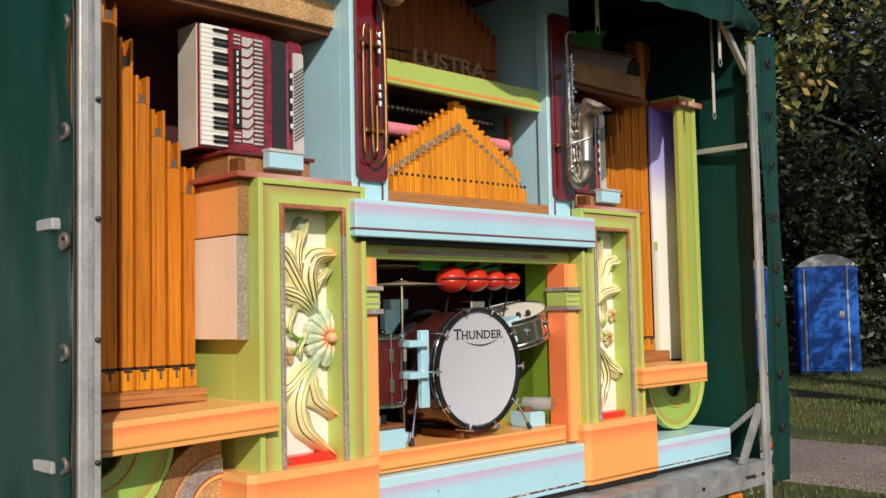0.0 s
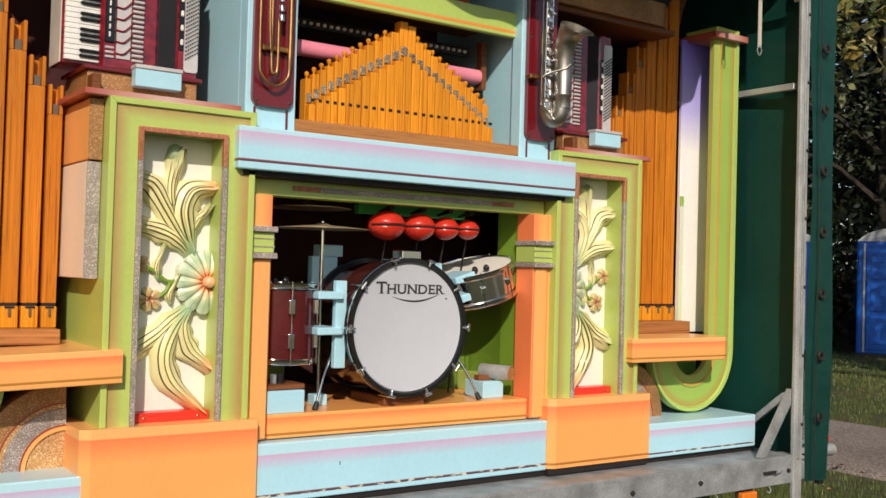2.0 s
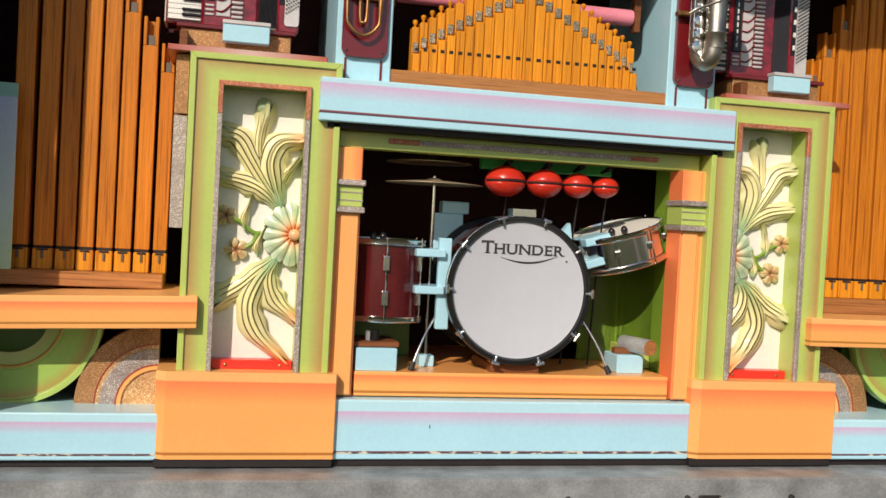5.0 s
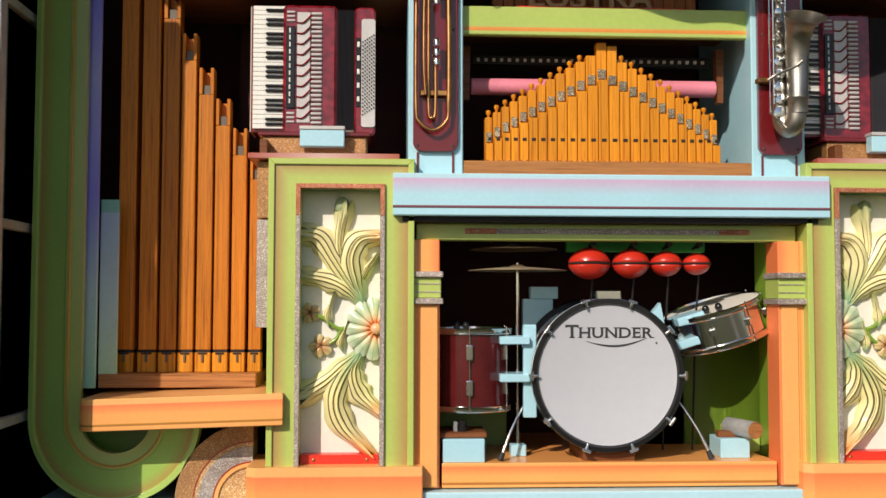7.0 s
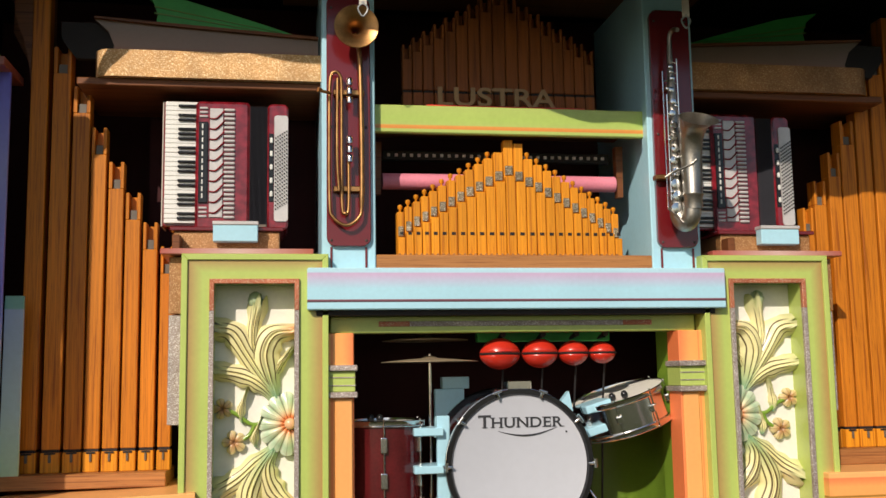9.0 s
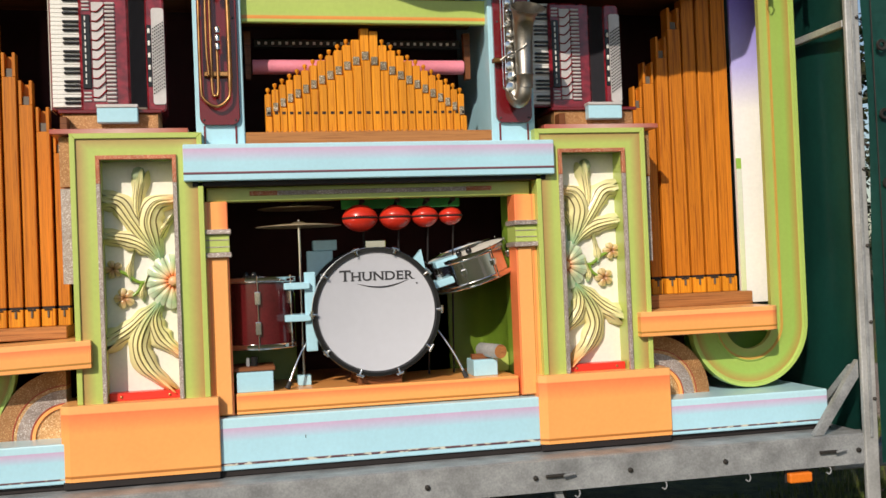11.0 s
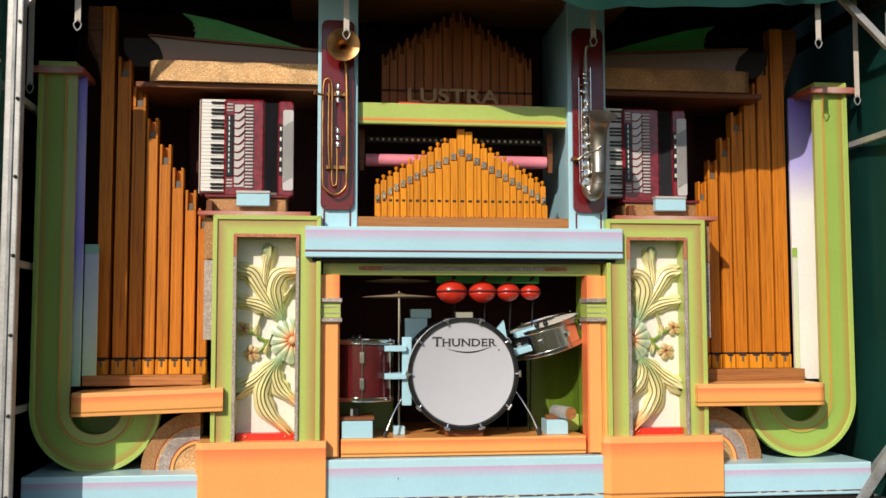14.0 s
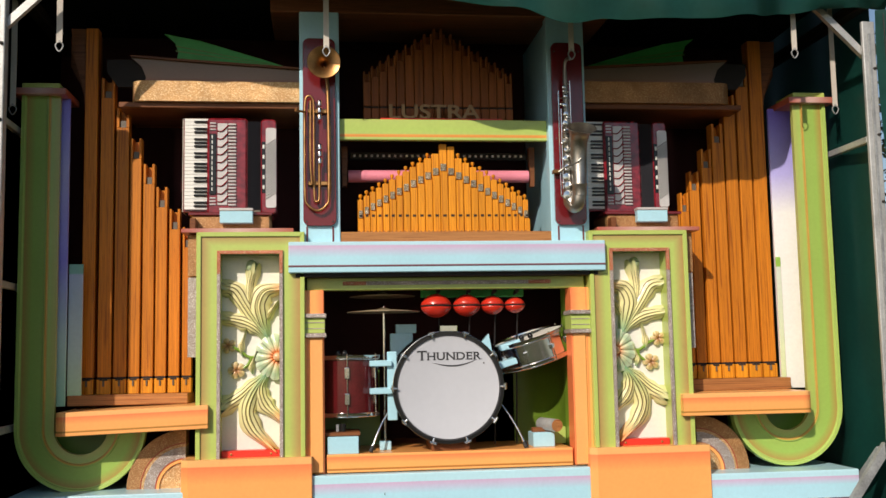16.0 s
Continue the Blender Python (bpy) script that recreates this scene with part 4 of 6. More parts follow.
bmesh.ops.recalc_face_normals(bm, faces=bm.faces[:])
part("niche_back", bm, M["green_mid"], organ, "green curved niche wall", 40)
part("niche_back", box(-0.655, -0.34, 0.56, 0.58, 0.985, 1.40, 0.002), M["green_dark"], organ, "green niche back board")
part("niche_block", box(0.56, 0.66, 0.32, 0.52, 0.985, 1.075, 0.003), M["green"], organ)
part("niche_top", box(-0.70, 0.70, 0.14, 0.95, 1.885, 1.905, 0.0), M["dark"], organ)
part("beater_rail", box(-0.12, 0.45, 0.34, 0.38, 1.79, 1.88, 0.003), M["awning_green"], organ, "green beater rail")

# pilasters, lintel, mantel
for s in (-1, 1):
    x0, x1 = mirrored(s, 0.648, 0.775)
    pil = part("pilaster", box(x0, x1, 0.075, 0.20, 0.895, 1.821, 0.004), M["orange_pil" if s > 0 else "orange_pilm"], organ, "orange pilaster")
    f0, f1 = mirrored(s, 0.655, 0.72)
    part("fillet", box(f0, f1, 0.066, 0.076, 0.90, 1.575, 0.003), M["orange"], pil)
    for z in (1.578, 1.678):
        b0, b1 = mirrored(s, 0.636, 0.785)
        part("cap_band", box(b0, b1, 0.045, 0.20, z, z + 0.022, 0.003), M["glit"], pil, "silver glitter band")
    g0, g1 = mirrored(s, 0.644, 0.778)
    part("cap_green", box(g0, g1, 0.062, 0.20, 1.60, 1.678, 0.003), M["green"], pil, "green capital block")
    for z in (1.622, 1.652):
        part("cap_line", box(g0 - 0.001, g1 + 0.001, 0.059, 0.064, z, z + 0.004, 0.0), M["glit"], pil)
part("lintel", box(-0.735, 0.735, 0.112, 0.20, 1.822, 1.886, 0.004), M["green"], organ, "green lintel board")
part("lintel_inlay", box(-0.55, 0.55, 0.107, 0.114, 1.846, 1.866, 0.0015), M["glit"], organ, "silver glitter inlay with red ends")
for x0, x1 in ((-0.55, -0.43), (0.43, 0.55)):
    part("lintel_inlay", box(x0, x1, 0.104, 0.109, 1.846, 1.866, 0.0015), M["glit_red"], organ)
part("mantel", box(-0.825, 0.825, 0.0, 0.34, 1.905, 2.063, 0.004), M["blue_mantel"], organ, "light blue mantel with pink fade and dark line")
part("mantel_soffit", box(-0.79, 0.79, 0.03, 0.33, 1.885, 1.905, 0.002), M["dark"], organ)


# green picture frames with carved panels
def mitre(x0, x1, z0, z1, w, y, yb, mat, parent, name, label=""):
    """Three sided frame (left, top, right) of width w inside the outline."""
    for pts, key in (([(x0, z0), (x0 + w, z0), (x0 + w, z1 - w), (x0, z1)], "l"), ([(x0, z1), (x0 + w, z1 - w), (x1 - w, z1 - w), (x1, z1)], "t"), ([(x1 - w, z0), (x1, z0), (x1, z1), (x1 - w, z1 - w)], "r")):
        mt = mat[key] if isinstance(mat, dict) else mat
        part(name, prism(pts, y, yb, 0.0025), mt, parent, label)


def leaf_mesh(ctrl, widths, y, rise, flip):
    """A carved acanthus lobe: rounded, grooved, with a curled tip."""
    line = bez([(a * flip, 0, b) for a, b in ctrl], 9)
    n, cross = len(line), 13
    bm = bmesh.new()
    uv = bm.loops.layers.uv.verify()
    rows = []
    for i, p in enumerate(line):
        d = (line[min(i + 1, n - 1)] - line[max(i - 1, 0)]).normalized()
        side = Vector((-d.z, 0, d.x)) * flip
        t = i / (n - 1)
        k = t * (len(widths) - 1)
        j = min(int(k), len(widths) - 2)
        w = widths[j] + (widths[j + 1] - widths[j]) * (k - j)
        row = []
        for c in range(cross):
            u = c / (cross - 1)
            bow = math.sin(math.pi * u)
            groove = 0.18 * math.cos(2 * math.pi * 5 * u) * bow * (1 if 0.1 < t < 0.9 else 0.3)
            edge = 1 + 0.10 * math.sin(t * 21) * abs(2 * u - 1)
            h = rise * (0.55 * bow + groove * 0.5 + 0.75 * max(0, t - 0.72) / 0.28 * bow + 0.25 * math.sin(math.pi * t))
            tip = 0.050 * abs(math.sin(3 * math.pi * u)) ** 0.8 * (max(0.0, t - 0.62) / 0.38) ** 1.5
            row.append(bm.verts.new(p + d * tip + side * (u - 0.5) * w * edge + Vector((0, y - h, 0))))
        rows.append(row)
    for i in range(n - 1):
        for c in range(cross - 1):
            f = bm.faces.new((rows[i][c], rows[i][c + 1], rows[i + 1][c + 1], rows[i + 1][c]))
            for lp, (cc, ii) in zip(f.loops, ((c, i), (c + 1, i), (c + 1, i + 1), (c, i + 1))):
                lp[uv].uv = (cc / (cross - 1), ii / (n - 1))
    rim = [e for e in bm.edges if e.is_boundary]
    r = bmesh.ops.extrude_edge_only(bm, edges=rim)
    for v in [g for g in r["geom"] if isinstance(g, bmesh.types.BMVert)]:
        v.co.y = y + 0.012
    bmesh.ops.recalc_face_normals(bm, faces=bm.faces[:])
    return bm


def flower_mesh(cx, cz, radius, y, petals, rise, dish=0.4, notch=0.16):
    bm = bmesh.new()
    uv = bm.loops.layers.uv.verify()
    rings, seg = [], petals * 8
    steps = 9
    for i in range(steps + 1):
        t = i / steps
        ring = []
        for k in range(seg):
            a = 2 * math.pi * k / seg
            lobe = abs(math.sin(a * petals / 2))
            rr = radius * t * (1 - notch + notch * lobe ** 0.5 if t > 0.4 else 1)
            h = rise * (dish + (1 - dish) * math.sin(math.pi * min(1, 0.15 + t * 0.85)) * (0.6 + 0.4 * lobe)) - (0.3 * rise if t < 0.2 else 0)
            ring.append(bm.verts.new((cx + rr * math.cos(a) + 1e-5, y - h, cz + rr * math.sin(a))))
        rings.append(ring)
    for i in range(steps):
        for k in range(seg):
            f = bm.faces.new((rings[i][k], rings[i][(k + 1) % seg], rings[i + 1][(k + 1) % seg], rings[i + 1][k]))
            for lp, v, h in zip(f.loops, (i, i, i + 1, i + 1), (0, 1, 1, 0)):
                lp[uv].uv = ((k % 8 + h) / 8, v / steps)
    r = bmesh.ops.extrude_edge_only(bm, edges=[e for e in bm.edges if e.is_boundary and (e.verts[0] in rings[-1])])
    for v in [g for g in r["geom"] if isinstance(g, bmesh.types.BMVert)]:
        v.co.y = y + 0.01
    bmesh.ops.recalc_face_normals(bm, faces=bm.faces[:])
    return bm


LEAVES = [
    ([(-0.064, 0.561), (-0.121, 0.637), (-0.182, 0.732), (-0.228, 0.804), (-0.279, 0.822)], [0.02, 0.06, 0.09, 0.1, 0.085], 0.048, 'leaf_green'),
    ([(-0.070, 0.547), (-0.126, 0.610), (-0.191, 0.646), (-0.284, 0.666)], [0.02, 0.07, 0.085, 0.07], 0.045, 'leaf_green'),
    ([(-0.121, 0.669), (-0.151, 0.745), (-0.157, 0.808), (-0.142, 0.905)], [0.03, 0.05, 0.05, 0.075], 0.042, 'leaf_green'),
    ([(-0.068, 0.561), (-0.098, 0.646), (-0.114, 0.727), (-0.084, 0.795), (-0.012, 0.813)], [0.02, 0.1, 0.125, 0.105, 0.05], 0.06, 'leaf'),
    ([(-0.084, 0.628), (-0.061, 0.682), (-0.036, 0.714)], [0.03, 0.05, 0.025], 0.04, 'leaf_green'),
    ([(-0.075, 0.381), (-0.140, 0.327), (-0.210, 0.264), (-0.279, 0.223)], [0.02, 0.065, 0.08, 0.1], 0.042, 'leaf_green'),
    ([(-0.075, 0.381), (-0.140, 0.286), (-0.170, 0.192), (-0.140, 0.102), (-0.058, 0.021)], [0.02, 0.085, 0.1, 0.095, 0.04], 0.062, 'leaf'),
    ([(-0.070, 0.376), (-0.103, 0.304), (-0.080, 0.223), (-0.015, 0.162)], [0.02, 0.075, 0.095, 0.045], 0.055, 'leaf'),
]


def build_frame(s):
    """s -1: the frame on the trumpet's side; 1: the saxophone's side."""
    x0, x1 = mirrored(s, 0.745, 1.285)
    o0, o1 = mirrored(s, 0.872, 1.165)
    z0, z1, zi = 0.985, 2.118, 2.006
    fr = part("arch_frame", box(x0 + 0.004, x1 - 0.004, 0.20, 0.23, z0, z1 - 0.004, 0.0), M["green_dark"], organ, "green arched frame round a carved panel")
    mitre(x0, x1, z0, z1, 0.023, 0.03, 0.21, M["green"], fr, "frame_edge")
    inner = {"l": M["green_airL"], "t": M["green_top"], "r": M["green_airR"]}
    w = (o0 - x0 - 0.023) - 0.017
    wr = (x1 - 0.023 - o1) - 0.017
    for j0, j1 in ((o0 - 0.016, o0 - 0.003), (o1 + 0.003, o1 + 0.016)):
        part("jamb", box(j0, j1, 0.045, 0.20, z0, zi + 0.003, 0.0), M["green"], fr)
    part("jamb", box(o0, o1, 0.045, 0.20, zi + 0.003, zi + 0.016, 0.0), M["green_dark"], fr)
    wt = z1 - 0.023 - zi - 0.017
    xa, xb, zt = x0 + 0.023, x1 - 0.023, z1 - 0.023
    part("frame_board", prism([(xa, z0), (xa + w, z0), (xa + w, zt - wt), (xa, zt)], 0.040, 0.21), inner["l"], fr)
    part("frame_board", prism([(xa, zt), (xa + w, zt - wt), (xb - wr, zt - wt), (xb, zt)], 0.040, 0.21), inner["t"], fr)
    part("frame_board", prism([(xb - wr, z0), (xb, z0), (xb, zt), (xb - wr, zt - wt)], 0.040, 0.21), inner["r"], fr)
    g = 0.018
    zr = zi - 0.10
    for e0, e1, top in ((o0 - g, o0, (zi + g, zi)), (o1, o1 + g, (zi, zi + g))):
        part("glitter_trim", box(e0, e1, 0.026, 0.045, z0, zr, 0.002), M["glit"], fr, "silver glitter trim")
        part("glitter_trim", prism([(e0, zr), (e1, zr), (e1, top[1]), (e0, top[0])], 0.026, 0.045, 0.002), M["glit_red"], fr, "red and silver glitter trim")
    part("glitter_trim", prism([(o0 - g, zi + g), (o0, zi), (o1, zi), (o1 + g, zi + g)], 0.026, 0.045, 0.002), M["glit_red"], fr, "red and silver glitter trim")
    panel = part("carved_panel", box(o0 - 0.01, o1 + 0.01, 0.150, 0.20, z0, zi + 0.01, 0.0), M["cream"], organ, "cream panel with carved painted leaves and flowers")
    part("panel_strip", box(o0 + 0.001, o1 - 0.001, 0.085, 0.150, z0, z0 + 0.034, 0.003), M["red"], panel, "bright red strip")
    for x in (o0 + 0.05, o1 - 0.045):
        part("screw", lathe([(0.002, 0.079), (0.006, 0.081), (0.006, 0.087)], 8, "Y", (x, 0, z0 + 0.016)), M["brass"], panel)
    ex = -0.868 if s < 0 else 0.868
    m = 1 if s < 0 else -1
    for ctrl, widths, rise, tint in LEAVES:
        bm = leaf_mesh([(a, b) for a, b in ctrl], widths, 0.145, rise, m)
        for v in bm.verts:
            v.co.x += ex
            v.co.z += z0 + 0.035
        bmesh.ops.recalc_face_normals(bm, faces=bm.faces[:])
        part("acanthus_leaf", bm, M[tint], panel, "carved cream leaf with green base", 60)
    bud = lathe([(0.004, 0.0), (0.024, 0.012), (0.03, 0.03), (0.022, 0.055), (0.006, 0.065)], 14, "Z", (ex - m * 0.150, 0.130, z0 + 0.935))
    part("leaf_bud", bud, M["bud"], panel, "dark green bud", 50)
    fx, fz = ex - m * 0.018, z0 + 0.035 + 0.465
    part("large_flower", flower_mesh(fx, fz, 0.120, 0.143, 13, 0.046, 0.55, 0.12), M["petal"], panel, "pale green flower with orange heart", 50)
    part("flower_heart", lathe([(0.002, 0.071), (0.014, 0.073), (0.021, 0.081), (0.022, 0.105)], 20, "Y", (fx, 0, fz)), M["heart"], panel, "cream flower heart", 50)
    for dx, dz, rr in ((0.268, 0.525, 0.040), (0.225, 0.400, 0.045)):
        part("small_flower", flower_mesh(ex - m * dx, z0 + 0.035 + dz, rr, 0.140, 5, 0.017, 0.6, 0.40), M["petal_small"], panel, "small brown flower", 50)
    stem = bmesh.new()
    for pts in ([(0.10, 0.475), (0.16, 0.465), (0.21, 0.50), (0.25, 0.52)], [(0.15, 0.465), (0.165, 0.43), (0.19, 0.41)]):
        add_tube(stem, bez([(ex - m * a, 0.133, z0 + 0.035 + b) for a, b in pts], 6), 0.008, 7)
    part("stem", stem, M["green_mid"], panel, "", 60)
    for dx, dz, a in ((0.195, 0.515, 0.09), (0.145, 0.415, 0.07)):
        bm = leaf_mesh([(-dx, dz - a * 0.5), (-dx - 0.006, dz), (-dx + 0.006, dz + a * 0.5)], [0.008, 0.04, 0.01], 0.143, 0.03, m)
        for v in bm.verts:
            v.co.x += ex
            v.co.z += z0 + 0.035
        bmesh.ops.recalc_face_normals(bm, faces=bm.faces[:])
        part("small_leaf", bm, M["leaf_green"], panel, "", 60)
    # outer side wall with its two stepped blocks and the slab on top
    w0, w1 = mirrored(s, 1.20, 1.283)
    part("side_wall", box(w0, w1, 0.215, 0.75, 0.83, 2.11, 0.002), M["green"], organ, "green side of the case")
    b0, b1 = mirrored(s, 1.288, 1.335)
    part("orange_block", box(b0, b1, 0.10, 0.52, 1.90, 2.112, 0.003), M["orange"], organ, "orange block with gold glitter edge")
    part("block_edge", box(b0, b1, 0.094, 0.101, 1.90, 2.112, 0.001), M["gold_dark"], organ)
    part("cream_block", box(b0, b1 - 0.008 if s > 0 else b1, 0.11, 0.50, 1.49, 1.895, 0.003), M["cream_block"], organ, "cream block with glitter edge")
    part("block_edge", box(b0, b1, 0.104, 0.111, 1.49, 1.895, 0.001), M["glit"], organ)
    t0, t1 = mirrored(s, 0.80, 1.365)
    part("top_slab", box(t0, t1, 0.05, 0.75, 2.118, 2.140, 0.003), M["red_dull"], organ, "dull red top slab")


for s in (-1, 1):
    build_frame(s)


# ---- side wings ----
def build_wing(s):
    sx = lambda x: s * x
    # shelf
    x0, x1 = (1.215, 1.938) if s > 0 else (1.222, 1.958)
    pts = [(x0, 0.0), (x0, 0.62), (x1, 0.62)] + [(x1 - 0.06 + 0.06 * math.cos(radians(-90 * k / 6)), 0.06 + 0.06 * math.sin(radians(-90 * k / 6))) for k in range(7)]
    bm = bmesh.new()
    f = bm.faces.new([bm.verts.new((sx(x), y, 1.135)) for x, y in pts])
    r = bmesh.ops.extrude_face_region(bm, geom=[f])
    for v in [g for g in r["geom"] if isinstance(g, bmesh.types.BMVert)]:
        v.co.z = 1.250
    bmesh.ops.recalc_face_normals(bm, faces=bm.faces[:])
    bmesh.ops.bevel(bm, geom=[e for e in bm.edges if abs(e.verts[0].co.z - e.verts[1].co.z) < 1e-6], offset=0.003, segments=1, affect="EDGES")
    uv_box(bm, -1, 1, 1.135, 1.250)
    if s < 0:
        for v in bm.verts:
            v.co.z -= 0.022 * (abs(v.co.x) - x0) / (x1 - x0) - 0.004
    part("side_shelf", bm, M["orange_shelf"], organ, "orange side shelf with rounded corner")
    # J-shaped column
    cx, cz, r = (1.882, 1.158, 0.224) if s > 0 else (1.874, 1.142, 0.228)
    path = [(sx(cx + r), 2.86, s, 0), (sx(cx + r), 2.2, s, 0), (sx(cx + r), 1.6, s, 0)]
    for k in range(33):
        a = radians(-180 * k / 32)
        path.append((sx(cx + r * math.cos(a)), cz + r * math.sin(a), s * math.cos(a), math.sin(a)))
    w = 0.096
    prof = [(w, 0.222), (w * 0.97, 0.200), (w * 0.80, 0.200), (w * 0.76, 0.212), (-w * 0.34, 0.212), (-w * 0.38, 0.204), (-w * 0.50, 0.204), (-w * 0.54, 0.212), (-w, 0.216), (-w, 0.245), (w, 0.245)]
    part("scroll_column", sweep(path, prof[::-1]), M["green_column"], organ, "green column curling into a scroll at its foot", 35)
    part("scroll_back", box(*mirrored(s, cx - r - 0.05, cx + r - 0.02), 0.36, 0.385, 0.93, 1.134, 0.003), M["green_dark"], organ, "dark green board behind the scroll")
    part("column_cap", box(*mirrored(s, cx + r - 0.135, cx + r + 0.135), 0.17, 0.46, 2.858, 2.893, 0.003), M["red_dull"], organ, "dull red column cap")
    part("column_top", box(*mirrored(s, cx + r - 0.095, cx + r + 0.095), 0.20, 0.42, 2.893, 2.925, 0.003), M["green"], organ)
    # faded panel and pale strip deep between column and pipes
    if s > 0:
        part("faded_panel", box(1.935, 2.215, 0.37, 0.39, 1.252, 2.87, 0.002), M["violet"], organ, "violet to white panel, fade set at the roof's shadow line")
        part("faded_panel", box(2.202, 2.215, 0.26, 0.37, 1.252, 2.87, 0.002), M["violet"], organ, "violet to white panel, fade set at the roof's shadow line")
        part("pale_strip", box(1.934, 1.962, 0.362, 0.37, 1.252, 2.0, 0.002), M["strip"], organ, "pale strip with green head")
    else:
        part("faded_panel", box(-2.13, -1.968, 0.265, 0.285, 1.252, 2.87, 0.002), M["violet_l"], organ, "panel fading from violet to turquoise")
        part("pale_strip", box(-1.966, -1.895, 0.295, 0.311, 1.300, 1.985, 0.002), M["strip_l"], organ, "turquoise strip with green head")
    # stepped rainbow arch beside the pedestal
    bx = 1.352
    for ra, rb, y, mt in ((0.225, 0.292, 0.20, "gold_dark"), (0.2205, 0.225, 0.197, "red_line"), (0.205, 0.2205, 0.20, "gold"), (0.150, 0.205, 0.19, "glit"), (0.1455, 0.150, 0.187, "red_line"), (0.130, 0.1455, 0.19, "orange")):
        pth = [(sx(bx + math.cos(radians(a)) * ra), 0.832 + math.sin(radians(a)) * ra, s * math.cos(radians(a)), math.sin(radians(a))) for a in range(0, 91, 5)]
        part("arch_ring", sweep(pth, [(0, y), (rb - ra, y), (rb - ra, 0.34), (0, 0.34)]), M[mt], organ)
    part("arch_core", prism([(sx(bx - 0.03), 0.832)] + [(sx(bx + math.cos(radians(a)) * 0.13), 0.832 + math.sin(radians(a)) * 0.13) for a in range(0, 91, 6)] + [(sx(bx - 0.03), 0.962)], 0.20, 0.34), M["gold"], organ, "gold glitter quarter disc")
    # gold cornice and awning over the accordion
    x0, x1 = mirrored(s, 0.762, 1.650)
    zc, hc = (2.838, 0.108) if s < 0 else (2.856, 0.118)
    pts = rounded(x0, x1, 0, 0.30, 0.07, "a" if s < 0 else "b")
    bm = bmesh.new()
    f = bm.faces.new([bm.verts.new((x, 0.20 + z, zc)) for x, z in pts])
    r3 = bmesh.ops.extrude_face_region(bm, geom=[f])
    for v in [g for g in r3["geom"] if isinstance(g, bmesh.types.BMVert)]:
        v.co.z = zc + hc
    bmesh.ops.recalc_face_normals(bm, faces=bm.faces[:])
    # right cornice gets the darker glitter: its shade is put into the colour
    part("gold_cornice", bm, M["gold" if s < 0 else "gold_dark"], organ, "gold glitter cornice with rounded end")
    b0, b1 = mirrored(s, 0.762, 1.715)
    part("cornice_board", box(b0, b1, 0.23, 0.72, zc - 0.030, zc, 0.004), M["brown"], organ, "brown cornice board")
    zt = zc + hc
    aw = [(0.775, zt), (1.600, zt), (1.588, zt + 0.045), (1.612, zt + 0.105), (1.665, zt + 0.152), (1.37, zt + 0.130), (0.775, zt + 0.094)]
    part("awning_board", prism([(sx(x), z) for x, z in aw], 0.30, 0.33), M["awning_cream"], organ, "cream awning board darkened for shade, with reddish edge")
    aw = [(0.775, zt + 0.094), (1.37, zt + 0.130), (1.665, zt + 0.152), (1.665, zt + 0.160), (1.37, zt + 0.142), (0.775, zt + 0.106)]
    part("awning_edge", prism([(sx(x), z) for x, z in aw], 0.28, 0.33), M["brown"], organ, "dark brown awning edge")
    part("awning_end", prism([(sx(x), z) for x, z in [(1.60, zt), (1.74, zt), (1.80, zt + 0.08), (1.80, zt + 0.15), (1.665, zt + 0.152), (1.612, zt + 0.105), (1.588, zt + 0.045)]], 0.34, 0.37), M["dark"], organ, "dark curved awning end")
    aw = [(0.79, zt + 0.112), (1.10, zt + 0.135), (1.436, zt + 0.160), (1.428, zt + 0.205), (1.448, zt + 0.260), (1.503, zt + 0.305), (1.307, zt + 0.268), (0.98, zt + 0.172)]
    part("awning_board", prism([(sx(x), z) for x, z in aw], 0.36, 0.39), M["awning_green"], organ, "bright green awning board")
    for lo, hi in ((0.36, 0.42), (0.62, 0.67)):
        ra, rb = (0.92, 0.126, 0.152), (1.442, 0.168, 0.275)
        line = [(ra[0], zt + ra[1] + (ra[2] - ra[1]) * lo), (rb[0], zt + rb[1] + (rb[2] - rb[1]) * lo), (rb[0], zt + rb[1] + (rb[2] - rb[1]) * hi), (ra[0], zt + ra[1] + (ra[2] - ra[1]) * hi)]
        part("awning_line", prism([(sx(x), z) for x, z in line], 0.356, 0.361), M["green_dark"], organ, "dark green painted line")
    # tall bracket behind the outer pipe
    xo = 1.96 if s > 0 else 1.93
    part("tall_bracket", prism([(sx(xo - 0.05), 2.2), (sx(xo), 2.2), (sx(xo + 0.01), 2.85), (sx(xo + 0.05), 3.0), (sx(xo + 0.11), 3.12), (sx(xo + 0.11), 3.3), (sx(xo - 0.05), 3.3)], 0.56, 0.62), M["brown"], organ, "dark brown flared bracket")


for s in (-1, 1):
    build_wing(s)


